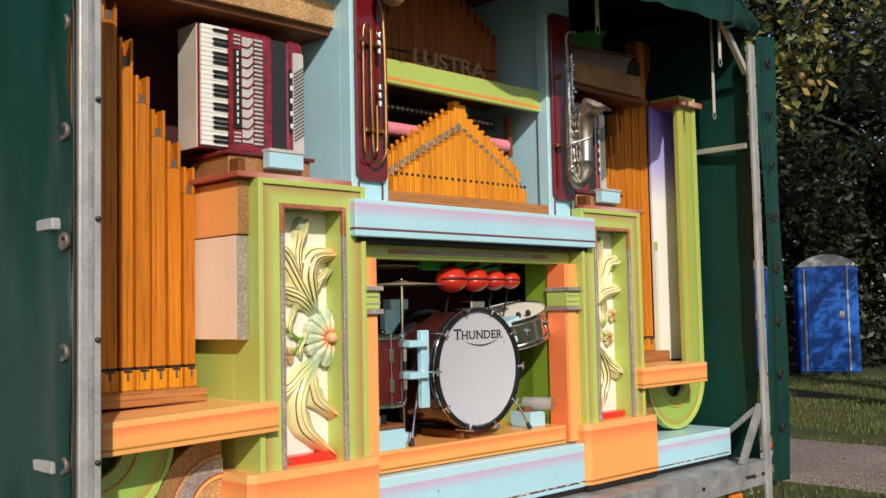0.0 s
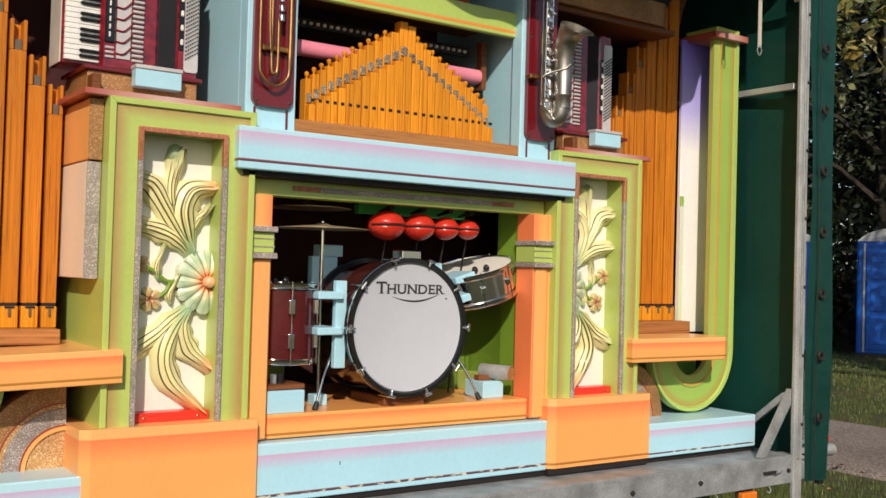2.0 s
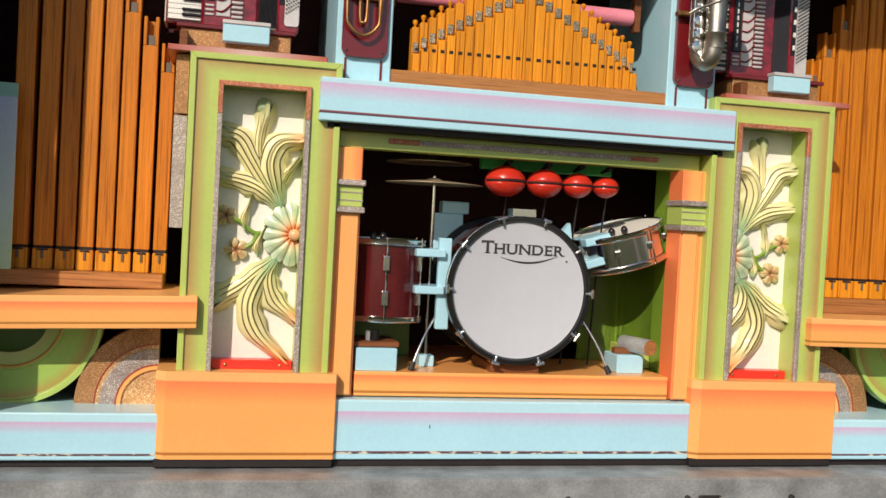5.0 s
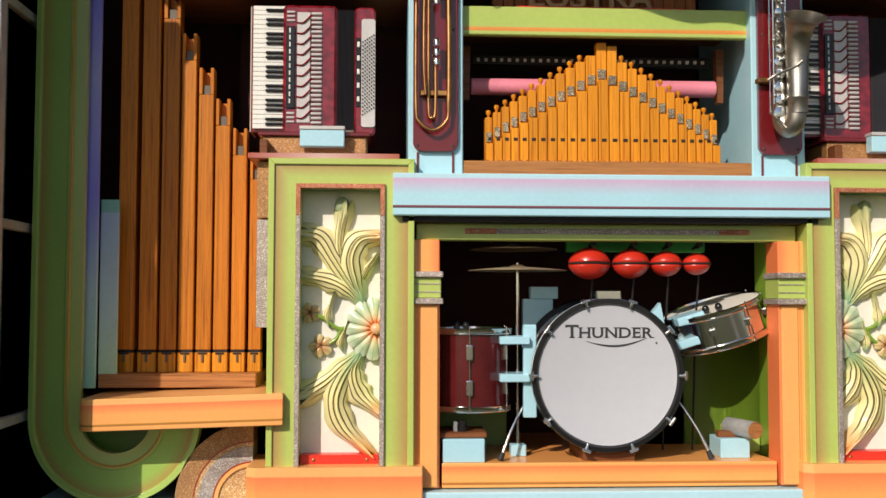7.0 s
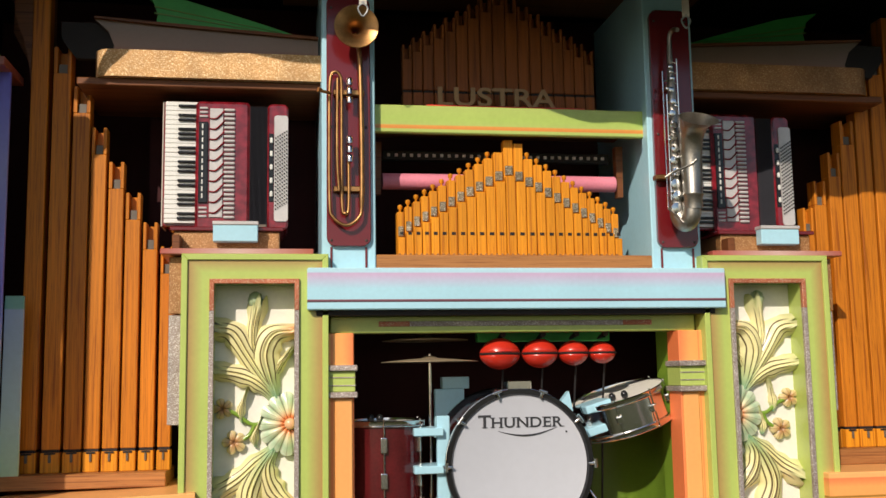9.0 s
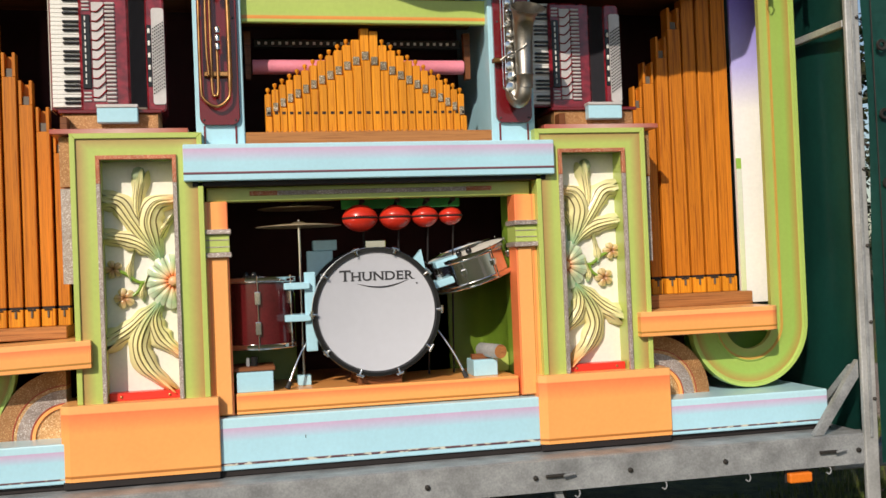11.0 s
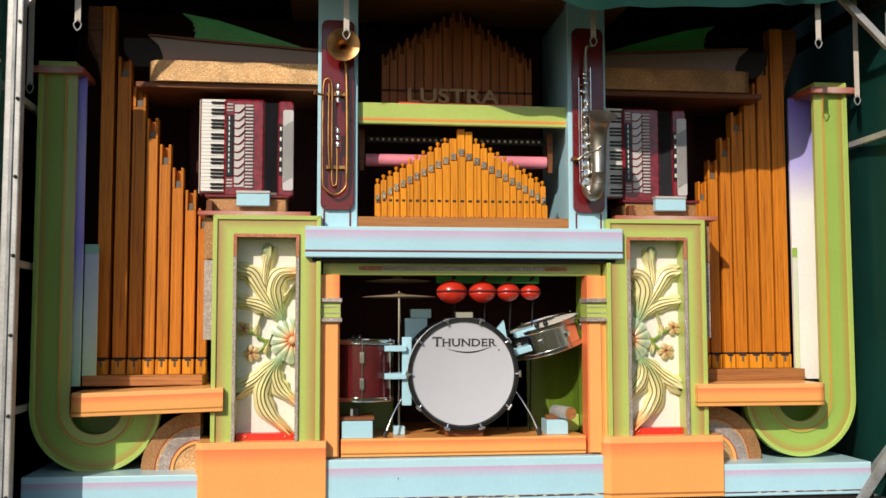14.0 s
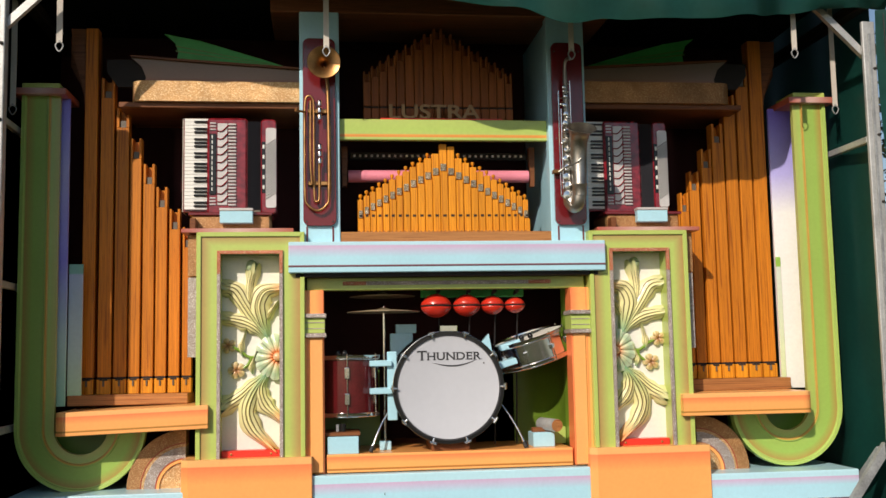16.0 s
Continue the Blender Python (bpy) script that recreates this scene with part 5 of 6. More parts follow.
# ---- upper middle ----
for s in (-1, 1):
    x0, x1 = mirrored(s, 0.560, 0.768)
    part("blue_stile", box(x0, x1, 0.09, 0.16, 2.064, 3.30, 0.004), M["blue"], organ, "light blue stile")
    x0, x1 = mirrored(s, 0.578, 0.598)
    part("stile_side", box(x0, x1, 0.16, 0.80, 2.064, 3.30, 0.0), M["blue"], organ, "light blue niche side")
    x0, x1 = mirrored(s, 0.748, 0.768)
    part("stile_side", box(x0, x1, 0.16, 0.80, 2.064, 3.30, 0.0), M["blue"], organ, "light blue niche side")
    x0, x1 = mirrored(s, 0.580, 0.750)
    b = part("instrument_board", prism(rounded(x0, x1, 2.153, 3.15, 0.035), 0.068, 0.088, 0.003), M["maroon"], organ, "maroon lacquered board with rounded corners")
    for x in (x0 + 0.018, x1 - 0.018):
        for z in (2.175, 2.62, 3.1):
            part("screw", lathe([(0.001, 0.064), (0.005, 0.066), (0.005, 0.07)], 8, "Y", (x, 0, z)), M["iron"], b)
        part("red_line", box(x - 0.004, x + 0.004, 0.085, 0.092, 2.066, 2.152, 0.0), M["maroon"], b)
part("pipe_board", box(-0.592, 0.610, 0.10, 0.42, 2.066, 2.125, 0.004), M["board"], organ, "brown varnished pipe board")
part("upper_shelf", box(-0.590, 0.586, 0.140, 0.172, 2.622, 2.735, 0.004), M["green_shelf"], organ, "green shelf edge with an orange line")
part("shelf_deck", box(-0.578, 0.578, 0.172, 0.56, 2.700, 2.734, 0.002), M["brown"], organ, "dark brown shelf deck")
part("red_ledge", box(-0.34, 0.33, 0.19, 0.24, 2.736, 2.754, 0.003), M["red"], organ, "red ledge")
part("top_beam", box(-0.92, 0.92, 0.10, 0.60, 3.30, 3.40, 0.006), M["brown"], organ, "brown top beam")
part("niche_back", box(-0.575, 0.575, 0.82, 0.84, 2.07, 3.3, 0.0), M["dark_red"], organ)
for s in (-1, 1):
    x0, x1 = mirrored(s, 0.77, 1.5)
    part("niche_back", box(x0, x1, 0.76, 0.78, 2.14, 2.9, 0.0), M["dark_red"], organ)
roll = tagged(finish("paper_roll", lathe([(0.002, -0.50), (0.034, -0.50), (0.034, 0.50), (0.002, 0.50)], 24, "X", (-0.01, 0.325, 2.458)), M["pink_roll"], smooth=40), "pink paper roll on a bar behind the pipes", "roll")
for x in (-0.53, 0.51):
    part("roll_bracket", prism([(x - 0.012, 2.40), (x + 0.012, 2.40), (x + 0.016, 2.62), (x - 0.016, 2.62)], 0.305, 0.345), M["brown"], roll, "dark wooden bracket")
kb = tagged(finish("action_rail", box(-0.50, 0.50, 0.41, 0.45, 2.57, 2.61, 0.003), M["black"]), "black rail with small white action pins", "rail")
for k in range(30):
    part("pin", box(-0.48 + 0.0325 * k, -0.468 + 0.0325 * k, 0.398, 0.411, 2.582, 2.594, 0.0), M["white_key"], kb)

# lettering on the ledge
def text_mesh(txt, size, depth, m):
    cu = bpy.data.curves.new("text", "FONT")
    cu.body, cu.size, cu.extrude, cu.align_x, cu.offset = txt, size, depth, "CENTER", size * 0.016
    tmp = bpy.data.objects.new("text", cu)
    scene.collection.objects.link(tmp)
    dg = bpy.context.evaluated_depsgraph_get()
    me = bpy.data.meshes.new_from_object(tmp.evaluated_get(dg))
    bpy.data.objects.remove(tmp)
    me.transform(m)
    return me


me = text_mesh("LUSTRA", 0.110, 0.008, Matrix.Translation((-0.048, 0.205, 2.755)) @ Matrix.Diagonal((1.29, 1, 1, 1)) @ pose(0, 0, 0, 90))
me.materials.clear()
me.materials.append(M["letters"])
tagged(new("letters", me), "standing gilt capital letters spelling LUSTRA", "sign")


# ---- pipes ----
def build_pipe(rank, x, w, y, d, z0, z1, mat):
    p = part("pipe", box(x - w / 2, x + w / 2, y, y + d, z0, z1, 0.003), mat, rank)
    return p


def big_rank(s, xs, ws, tops, z0):
    rank = empty("pipe_rank", "rank of tall oiled pine organ pipes stepping down inwards", "organ pipes", "side pipe ranks")
    for k, (x, w, zt) in enumerate(zip(xs, ws, tops)):
        x = s * x
        p = build_pipe(rank, x, w, 0.385, w * 1.1, z0 + 0.088, zt + (0.05 if k == 0 else -0.11), M["pipe"])
        for a, b in () if k == 0 else ((x - w / 2, x - w * 0.27), (x + w * 0.27, x + w / 2)):
            part("pipe_cheek", box(a, b, 0.385, 0.385 + w * 1.1, zt - 0.11, zt, 0.002), M["pipe"], p)
        if k == 0:
            o = s * w / 2
            part("flared_bracket", prism([(x + o, 2.80), (x + o * 1.35, 2.93), (x + o * 2.0, 3.03), (x + o * 3.2, 3.14), (x + o * 3.4, zt + 0.05), (x + o, zt + 0.05)], 0.40, 0.45), M["brown"], p, "dark brown flared bracket")
        else:
            part("pipe_back", box(x - w * 0.27, x + w * 0.27, 0.385 + w * 0.7, 0.385 + w * 1.1, zt - 0.11, zt - 0.012, 0.002), M["pipe"], p)
            part("tuning_slide", box(x - w * 0.24, x + w * 0.24, 0.397, 0.403, zt - 0.112, zt - 0.07, 0.001), M["slide"], p, "grey tuning slide")
        ft = part("pipe_foot", box(x - w / 2 - 0.001, x + w / 2 + 0.001, 0.377, 0.385 + w * 1.1, z0, z0 + 0.078, 0.003), M["pipe_small"], p)
        part("mouth_slot", box(x - w * 0.46, x + w * 0.46, 0.387, 0.415, z0 + 0.078, z0 + 0.089, 0.0), M["dark"], p)
        part("latch", box(x - w * 0.30, x + w * 0.30, 0.372, 0.378, z0 + 0.071, z0 + 0.078, 0.002), M["iron"], ft, "dark iron latch")
        part("latch_tongue", box(x - w * 0.075, x + w * 0.075, 0.370, 0.378, z0 + 0.040, z0 + 0.071, 0.002), M["slide"], ft, "grey latch tongue")
    xa, xb = mirrored(s, xs[-1] - 0.02, xs[0] + 0.075)
    part("pipe_base", box(xa, xb, 0.29, 0.62, 1.251, z0, 0.003), M["board"], rank, "brown varnished base board")


big_rank(-1, [1.888, 1.801, 1.721, 1.65, 1.58, 1.512, 1.443, 1.376], [0.067, 0.070, 0.067, 0.059, 0.059, 0.058, 0.056, 0.050], [3.233, 3.007, 2.844, 2.674, 2.534, 2.408, 2.288, 2.19], 1.305)
big_rank(1, [1.877, 1.79, 1.707, 1.627, 1.554, 1.477, 1.414, 1.364], [0.079, 0.073, 0.069, 0.069, 0.060, 0.057, 0.050, 0.040], [3.233, 3.116, 2.956, 2.782, 2.633, 2.501, 2.377, 2.269], 1.315)


def small_rank():
    rank = empty("small_pipe_rank", "peaked rank of small varnished pine organ pipes", "organ pipes")
    n = 25
    for k in range(n):
        c = k - 12
        t = abs(c) / 12
        w = 0.0420 - 0.0105 * t
        x = (0.0420 * abs(c) - 0.0105 * c * c / 24) * (1 if c > 0 else -1) * 1.015 - 0.002
        zt = 2.610 - 0.280 * (t ** 0.92) if c not in (0, 1) else 2.635 - 0.014 * c
        p = build_pipe(rank, x, w - 0.002, 0.20, 0.05, 2.126, zt - 0.02, M["pipe_small"])
        zf = 2.485 - 0.255 * t ** 0.95
        fr = part("front_block", box(x - w / 2 + 0.001, x + w / 2 - 0.001, 0.16, 0.20, 2.126, zf - 0.028, 0.003), M["pipe_small"], p)
        part("mouth_slot", box(x - w * 0.22, x + w * 0.22, 0.1585, 0.166, 2.212, 2.224, 0.0), M["dark"], fr)
        part("scroll_plate", box(x - w / 2 + 0.005, x + w / 2 - 0.005, 0.190, 0.199, zf - 0.020, zf + 0.020, 0.004), M["plate"], p, "nickel scroll plate")
        if abs(c) > 1:
            part("stopper", lathe([(0.005, zt - 0.03), (0.005, zt - 0.008), (0.010, zt - 0.004), (0.010, zt + 0.008), (0.003, zt + 0.012)], 10, "Z", (x, 0.222, 0)), M["pipe_small"], p, "turned stopper knob", 50)
    for k in range(42):
        x = -0.46 + 0.0218 * k
        part("dowel", lathe([(0.003, 0.150), (0.005, 0.152), (0.005, 0.165)], 6, "Y", (x, 0, 2.133)), M["board"], rank)
    return rank


small_rank()


def upper_rank():
    rank = empty("upper_pipe_rank", "peaked rank of shaded brown organ pipes", "organ pipes")
    n = 17
    for k in range(n):
        c = k - 8
        t = abs(c) / 8
        w = 0.0555 - 0.012 * t
        x = (0.0555 * abs(c) - 0.012 * abs(c) * abs(c) / 16) * (1 if c > 0 else -1) - 0.008
        zt = 3.29 - 0.25 * t
        p = build_pipe(rank, x, w - 0.003, 0.30, 0.06, 2.845, zt - 0.06, M["pipe_shaded"])
        part("pipe_foot", box(x - w / 2 + 0.0015, x + w / 2 - 0.0015, 0.294, 0.36, 2.736, 2.833, 0.002), M["pipe_shaded"], p)
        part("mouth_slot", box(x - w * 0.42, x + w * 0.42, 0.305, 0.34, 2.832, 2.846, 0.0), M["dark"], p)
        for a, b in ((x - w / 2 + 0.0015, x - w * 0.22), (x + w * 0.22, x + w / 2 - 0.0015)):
            part("pipe_cheek", box(a, b, 0.30, 0.36, zt - 0.06, zt, 0.0015), M["pipe_shaded"], p)
        part("pipe_back", box(x - w * 0.22, x + w * 0.22, 0.34, 0.36, zt - 0.06, zt - 0.005, 0.001), M["pipe_shaded"], p)


upper_rank()


# ---- instruments ----
def build_accordion(at):
    o = empty("piano_accordion", "red pearl piano accordion with closed black bellows", "accordion", "accordions", at=at)
    body = part("treble_body", prism(rounded(-0.19, 0.036, 0.0, 0.558, 0.02), -0.075, 0.13, 0.012), M["pearl"], o, "red pearl casing", 40)
    part("keyboard_bed", box(-0.325, -0.185, -0.035, 0.12, 0.02, 0.565, 0.006), M["pearl"], o, "red pearl keyboard bed")
    part("bed_side", box(-0.331, -0.3255, -0.033, 0.12, 0.022, 0.563, 0.002), M["strap"], o, "beige side of the keyboard bed")
    n, z0, h = 26, 0.033, 0.0202
    wk = box(-0.318, -0.180, -0.052, -0.036, 0.0006, h - 0.0006, 0.002)
    first = part("white_key", wk, M["white_key"], o)
    first.location.z = z0
    for k in range(1, n):
        w = new("white_key", first.data)
        w.parent, w.location = o, (0, 0, z0 + k * h)
    blk = None
    for k in range(n - 1):
        if k % 7 in (2, 6):
            continue
        if blk is None:
            blk = part("black_key", box(-0.264, -0.181, -0.064, -0.050, -0.0055, 0.0055, 0.003), M["gloss_black"], o)
            b = blk
        else:
            b = new("black_key", blk.data)
            b.parent = o
        b.location = (0, 0, z0 + (k + 1) * h)
    part("register_plate", box(-0.176, -0.138, -0.084, -0.074, 0.115, 0.465, 0.003), M["gloss_black"], body, "black register plate")
    for k in range(11):
        z = 0.135 + 0.030 * k
        part("register_switch", box(-0.163, -0.157, -0.090, -0.083, z, z + 0.020, 0.001), M["white_key"], body)
    for z0s in (0.055, 0.485):
        for k in range(3):
            part("trim_bar", box(-0.174, -0.140, -0.082, -0.074, z0s + 0.018 * k, z0s + 0.018 * k + 0.009, 0.002), M["grille"], body)
    part("grille_plate", box(-0.131, -0.076, -0.081, -0.074, 0.055, 0.525, 0.003), M["grille"], body, "silver grille plate")
    for k in range(10):
        z = 0.075 + 0.045 * k
        bm = tube(bez([(-0.134, -0.083, z), (-0.108, -0.085, z - 0.002), (-0.090, -0.086, z + 0.012), (-0.070, -0.084, z + 0.034)], 4), 0.0035, 5)
        part("grille_bar", bm, M["pearl"], body)
    for k in range(25):
        z = 0.050 + 0.0193 * k
        part("grille_slat", box(-0.072, -0.026, -0.086, -0.070, z, z + 0.011, 0.003), M["grille"], body)
    # closed bellows and the bass end
    bm = bmesh.new()
    folds = 15
    rows = []
    for k in range(folds * 2 + 1):
        t = k / (folds * 2)
        e = 0.004 if k % 2 else -0.004
        x = 0.036 + 0.076 * t
        rows.append([bm.verts.new(v) for v in ((x, -0.064 - e, 0.022 - e), (x, -0.064 - e, 0.540 + e), (x, 0.115 + e, 0.540 + e), (x, 0.115 + e, 0.022 - e))])
    for p, q in zip(rows, rows[1:]):
        for k in range(4):
            bm.faces.new((p[k], p[(k + 1) % 4], q[(k + 1) % 4], q[k]))
    bm.faces.new(rows[0])
    bm.faces.new(rows[-1])
    bmesh.ops.recalc_face_normals(bm, faces=bm.faces[:])
    bel = part("bellows", bm, M["bellows"], o, "black pleated bellows")
    part("bellows_band", box(0.040, 0.108, -0.071, -0.066, 0.012, 0.028, 0.001), M["slide"], bel, "grey edge band")
    bass = part("bass_body", prism(rounded(0.110, 0.198, 0.004, 0.552, 0.022), -0.076, 0.125, 0.008), M["pearl"], o, "red pearl bass casing", 40)
    part("bass_panel", prism(rounded(0.139, 0.197, 0.040, 0.500, 0.012), -0.082, -0.075), M["grille"], bass, "silver bass panel")
    part("switch_plate", box(0.116, 0.137, -0.080, -0.075, 0.125, 0.420, 0.002), M["gloss_black"], bass, "black switch plate")
    for k in range(5):
        z = 0.145 + 0.058 * k
        part("bass_switch", box(0.121, 0.133, -0.090, -0.079, z, z + 0.024, 0.003), M["white_key"], bass)
    dots = bmesh.new()
    for i in range(6):
        for k in range(20):
            join_into(dots, lathe([(0.0012, -0.090), (0.0034, -0.088), (0.0034, -0.080)], 6, "Y", (0.145 + 0.0092 * i, 0, 0.092 + 0.0162 * k + 0.0062 * i)))
    part("bass_buttons", dots, M["gloss_black"], bass, "black bass buttons")
    return o


acc = build_accordion(pose(-1.082, 0.33, 2.238) @ Matrix.Scale(0.94, 4))
copy_thing(acc, pose(1.086, 0.32, 2.238))


def build_stand(cx):
    st = empty("accordion_stand", "brown glitter stand under an accordion", "stand", "accordion stands")
    part("stand_box", box(cx - 0.20, cx + 0.20, 0.17, 0.46, 2.141, 2.222, 0.004), M["gold_dark"], st, "gold brown glitter front")
    part("stand_top", box(cx - 0.215, cx + 0.215, 0.155, 0.47, 2.222, 2.238, 0.003), M["maroon"], st, "dark red top board")
    part("stand_stop", box(cx - 0.20, cx - 0.17, 0.10, 0.17, 2.141, 2.2, 0.003), M["brown"], st)
    t = empty("name_plate", "small light blue blank plate on a stand", "plate", "name plates")
    part("plate_front", box(cx - 0.05, cx + 0.118, 0.105, 0.155, 2.174, 2.240, 0.003), M["blue"], t)
    part("plate_top", box(cx - 0.052, cx + 0.120, 0.10, 0.16, 2.238, 2.252, 0.002), M["grille"], t, "grey top edge")


build_stand(-1.128)
build_stand(1.092)


def build_trumpet():
    o = empty("bass_trumpet", "worn brass bass trumpet hung on a maroon board", "trumpet")
    prof = [(0.010, 0.055), (0.013, 0.030), (0.020, 0.005), (0.032, -0.015), (0.052, -0.030), (0.074, -0.039), (0.084, -0.042), (0.086, -0.039), (0.074, -0.034), (0.052, -0.024), (0.034, -0.009), (0.023, 0.010), (0.016, 0.035), (0.014, 0.055)]
    part("bell", lathe(prof, 40, "Y", (-0.640, 0.0, 2.990)), M["brass"], o, "flared brass bell", 50)
    bm = tube(bez([(-0.640, 0.045, 2.990), (-0.632, 0.052, 2.955), (-0.622, 0.040, 2.88), (-0.617, 0.036, 2.6), (-0.618, 0.036, 2.32), (-0.630, 0.034, 2.258), (-0.678, 0.032, 2.228), (-0.728, 0.034, 2.26), (-0.740, 0.036, 2.32), (-0.741, 0.036, 2.6), (-0.738, 0.036, 2.79), (-0.722, 0.034, 2.828), (-0.700, 0.034, 2.815), (-0.694, 0.036, 2.76), (-0.694, 0.036, 2.50), (-0.692, 0.036, 2.30), (-0.680, 0.034, 2.275), (-0.668, 0.036, 2.30), (-0.667, 0.036, 2.48)], 8), [0.011] * 9 + [0.0095] * 24 + [0.0065] * 112, 10)
    part("tubing", bm, M["brass"], o, "bent brass tubing", 60)
    bm = tube(bez([(-0.710, 0.020, 2.80), (-0.712, 0.018, 2.5), (-0.705, 0.02, 2.36)], 6), 0.006, 8)
    part("slide_tube", bm, M["brass"], o, "", 60)
    for zz in (2.70, 2.47):
        for k in range(3):
            part("valve", lathe([(0.004, 0.0), (0.011, 0.002), (0.012, 0.024), (0.008, 0.03), (0.004, 0.032)], 14, "Z", (-0.664, 0.018, zz + 0.036 * k)), M["chrome"], o, "silver valve", 50)
    for zz in (2.74, 2.36):
        part("mount", box(-0.725, -0.605, 0.040, 0.068, zz, zz + 0.022, 0.003), M["brass"], o, "brass mounting clip")
    part("mouthpiece", tube([(-0.735, 0.02, 2.74), (-0.765, 0.0, 2.74), (-0.785, -0.01, 2.745)], [0.006, 0.006, 0.011], 10), M["brass"], o, "", 50)


def build_sax():
    o = empty("saxophone", "tarnished silver tenor saxophone hung on a maroon board", "saxophone")
    ax = 0.640
    part("body_tube", tube([(ax + 0.002, 0.02, 2.98), (ax, 0.015, 2.9), (ax, 0.01, 2.7), (ax, 0.008, 2.5), (ax, 0.006, 2.31)], [0.010, 0.012, 0.019, 0.026, 0.031], 18), M["silver"], o, "", 60)
    part("neck", tube(bez([(ax + 0.002, 0.02, 2.97), (ax + 0.004, 0.018, 3.02), (ax + 0.012, 0.0, 3.04), (ax + 0.02, -0.03, 3.03)], 5), 0.009, 10), M["silver"], o, "", 60)
    part("bow", tube(bez([(ax, 0.006, 2.32), (ax + 0.006, 0.0, 2.265), (ax + 0.022, -0.02, 2.240), (ax + 0.036, -0.045, 2.262), (ax + 0.038, -0.05, 2.32)], 6), [0.031, 0.032, 0.033, 0.034, 0.035, 0.036] + [0.036] * 19, 18), M["silver"], o, "", 60)
    bx, by = ax + 0.042, -0.055
    bell = lathe([(0.036, 2.29), (0.037, 2.34), (0.041, 2.345), (0.041, 2.352), (0.038, 2.357), (0.042, 2.50), (0.046, 2.57), (0.053, 2.615), (0.066, 2.642), (0.076, 2.655), (0.078, 2.660), (0.075, 2.660), (0.064, 2.648), (0.049, 2.615), (0.041, 2.57), (0.034, 2.42), (0.002, 2.40)], 40, "Z")
    for v in bell.verts:
        t = max(0.0, v.co.z - 2.50) / 0.16
        v.co = Matrix.Rotation(radians(34) * t * t, 4, "X") @ (v.co - Vector((0, 0, 2.50))) + Vector((bx, by, 2.50))
    part("bell", bell, M["silver"], o, "tarnished flared bell", 50)
    for k in range(13):
        z = 2.30 + 0.048 * k
        r = 0.020 - 0.0009 * k
        cup = part("key_cup", lathe([(0.002, -0.034), (r, -0.032), (r, -0.022), (r * 0.8, -0.02)], 16, "Y", (ax - 0.018 + 0.006 * (k % 2), 0.0, z)), M["chrome"], o, "", 50)
    for dx, y, a, b in ((-0.045, -0.01, 2.30, 2.86), (-0.036, -0.025, 2.33, 2.76), (0.022, 0.0, 2.62, 2.92)):
        rods = tube([(ax + dx, y, a), (ax + dx, y, b)], 0.003, 6)
        for k in range(7):
            z = a + (b - a) * (k + 0.5) / 7
            add_tube(rods, [(ax + dx, y, z), (ax, 0.0, z + 0.006)], 0.0025, 5)
        part("key_rod", rods, M["chrome"], o, "thin silver key rod", 60)
    for p in ([(ax - 0.06, -0.03, 2.42), (ax - 0.03, -0.04, 2.44), (ax + 0.02, -0.09, 2.46), (ax + 0.045, -0.098, 2.48)], [(ax + 0.0, -0.03, 2.52), (ax + 0.01, -0.06, 2.47), (ax + 0.035, -0.095, 2.46)], [(ax - 0.05, -0.02, 2.30), (ax - 0.02, -0.03, 2.27), (ax, -0.05, 2.235)]):
        part("key_guard", tube(bez(p, 5), 0.005, 6), M["silver"], o, "", 60)
    for k in range(8):
        part("touch_piece", lathe([(0.001, -0.05), (0.008, -0.047), (0.008, -0.042), (0.003, -0.03)], 12, "Y", (ax - 0.038 + 0.016 * (k % 3), 0.0, 2.36 + 0.07 * k)), M["chrome"], o, "", 50)
    part("mount", box(ax - 0.075, ax - 0.02, 0.03, 0.068, 2.425, 2.445, 0.003), M["brass"], o, "brass mounting clip")
    part("mount", box(ax - 0.012, ax + 0.012, 0.03, 0.068, 2.80, 2.82, 0.003), M["brass"], o)


build_trumpet()
build_sax()

# ---- drums ----
DX, DZ, DR = -0.008, 1.310, 0.291


def claws(parent, n, y0, y1, r):
    for k in range(n):
        a = 2 * math.pi * k / n
        c, s = math.cos(a), math.sin(a)
        p = lambda rr, y: (DX + rr * c, y, DZ + rr * s)
        cl = part("claw", tube([p(r - 0.024, y0 - 0.005), p(r - 0.004, y0 - 0.009), p(r + 0.006, y0 + 0.014)], [0.005, 0.008, 0.007], 8), M["chrome"], parent, "chrome claw hook", 60)
        part("tension_rod", tube([p(r + 0.006, y0 - 0.004), p(r + 0.006, y1)], 0.0035, 6), M["chrome"], cl)
        part("wing_nut", tube([(DX + (r + 0.002) * c - 0.017 * s, y0 - 0.014, DZ + (r + 0.002) * s + 0.017 * c), (DX + (r + 0.002) * c + 0.017 * s, y0 - 0.014, DZ + (r + 0.002) * s - 0.017 * c)], 0.006, 8), M["chrome"], cl, "", 60)


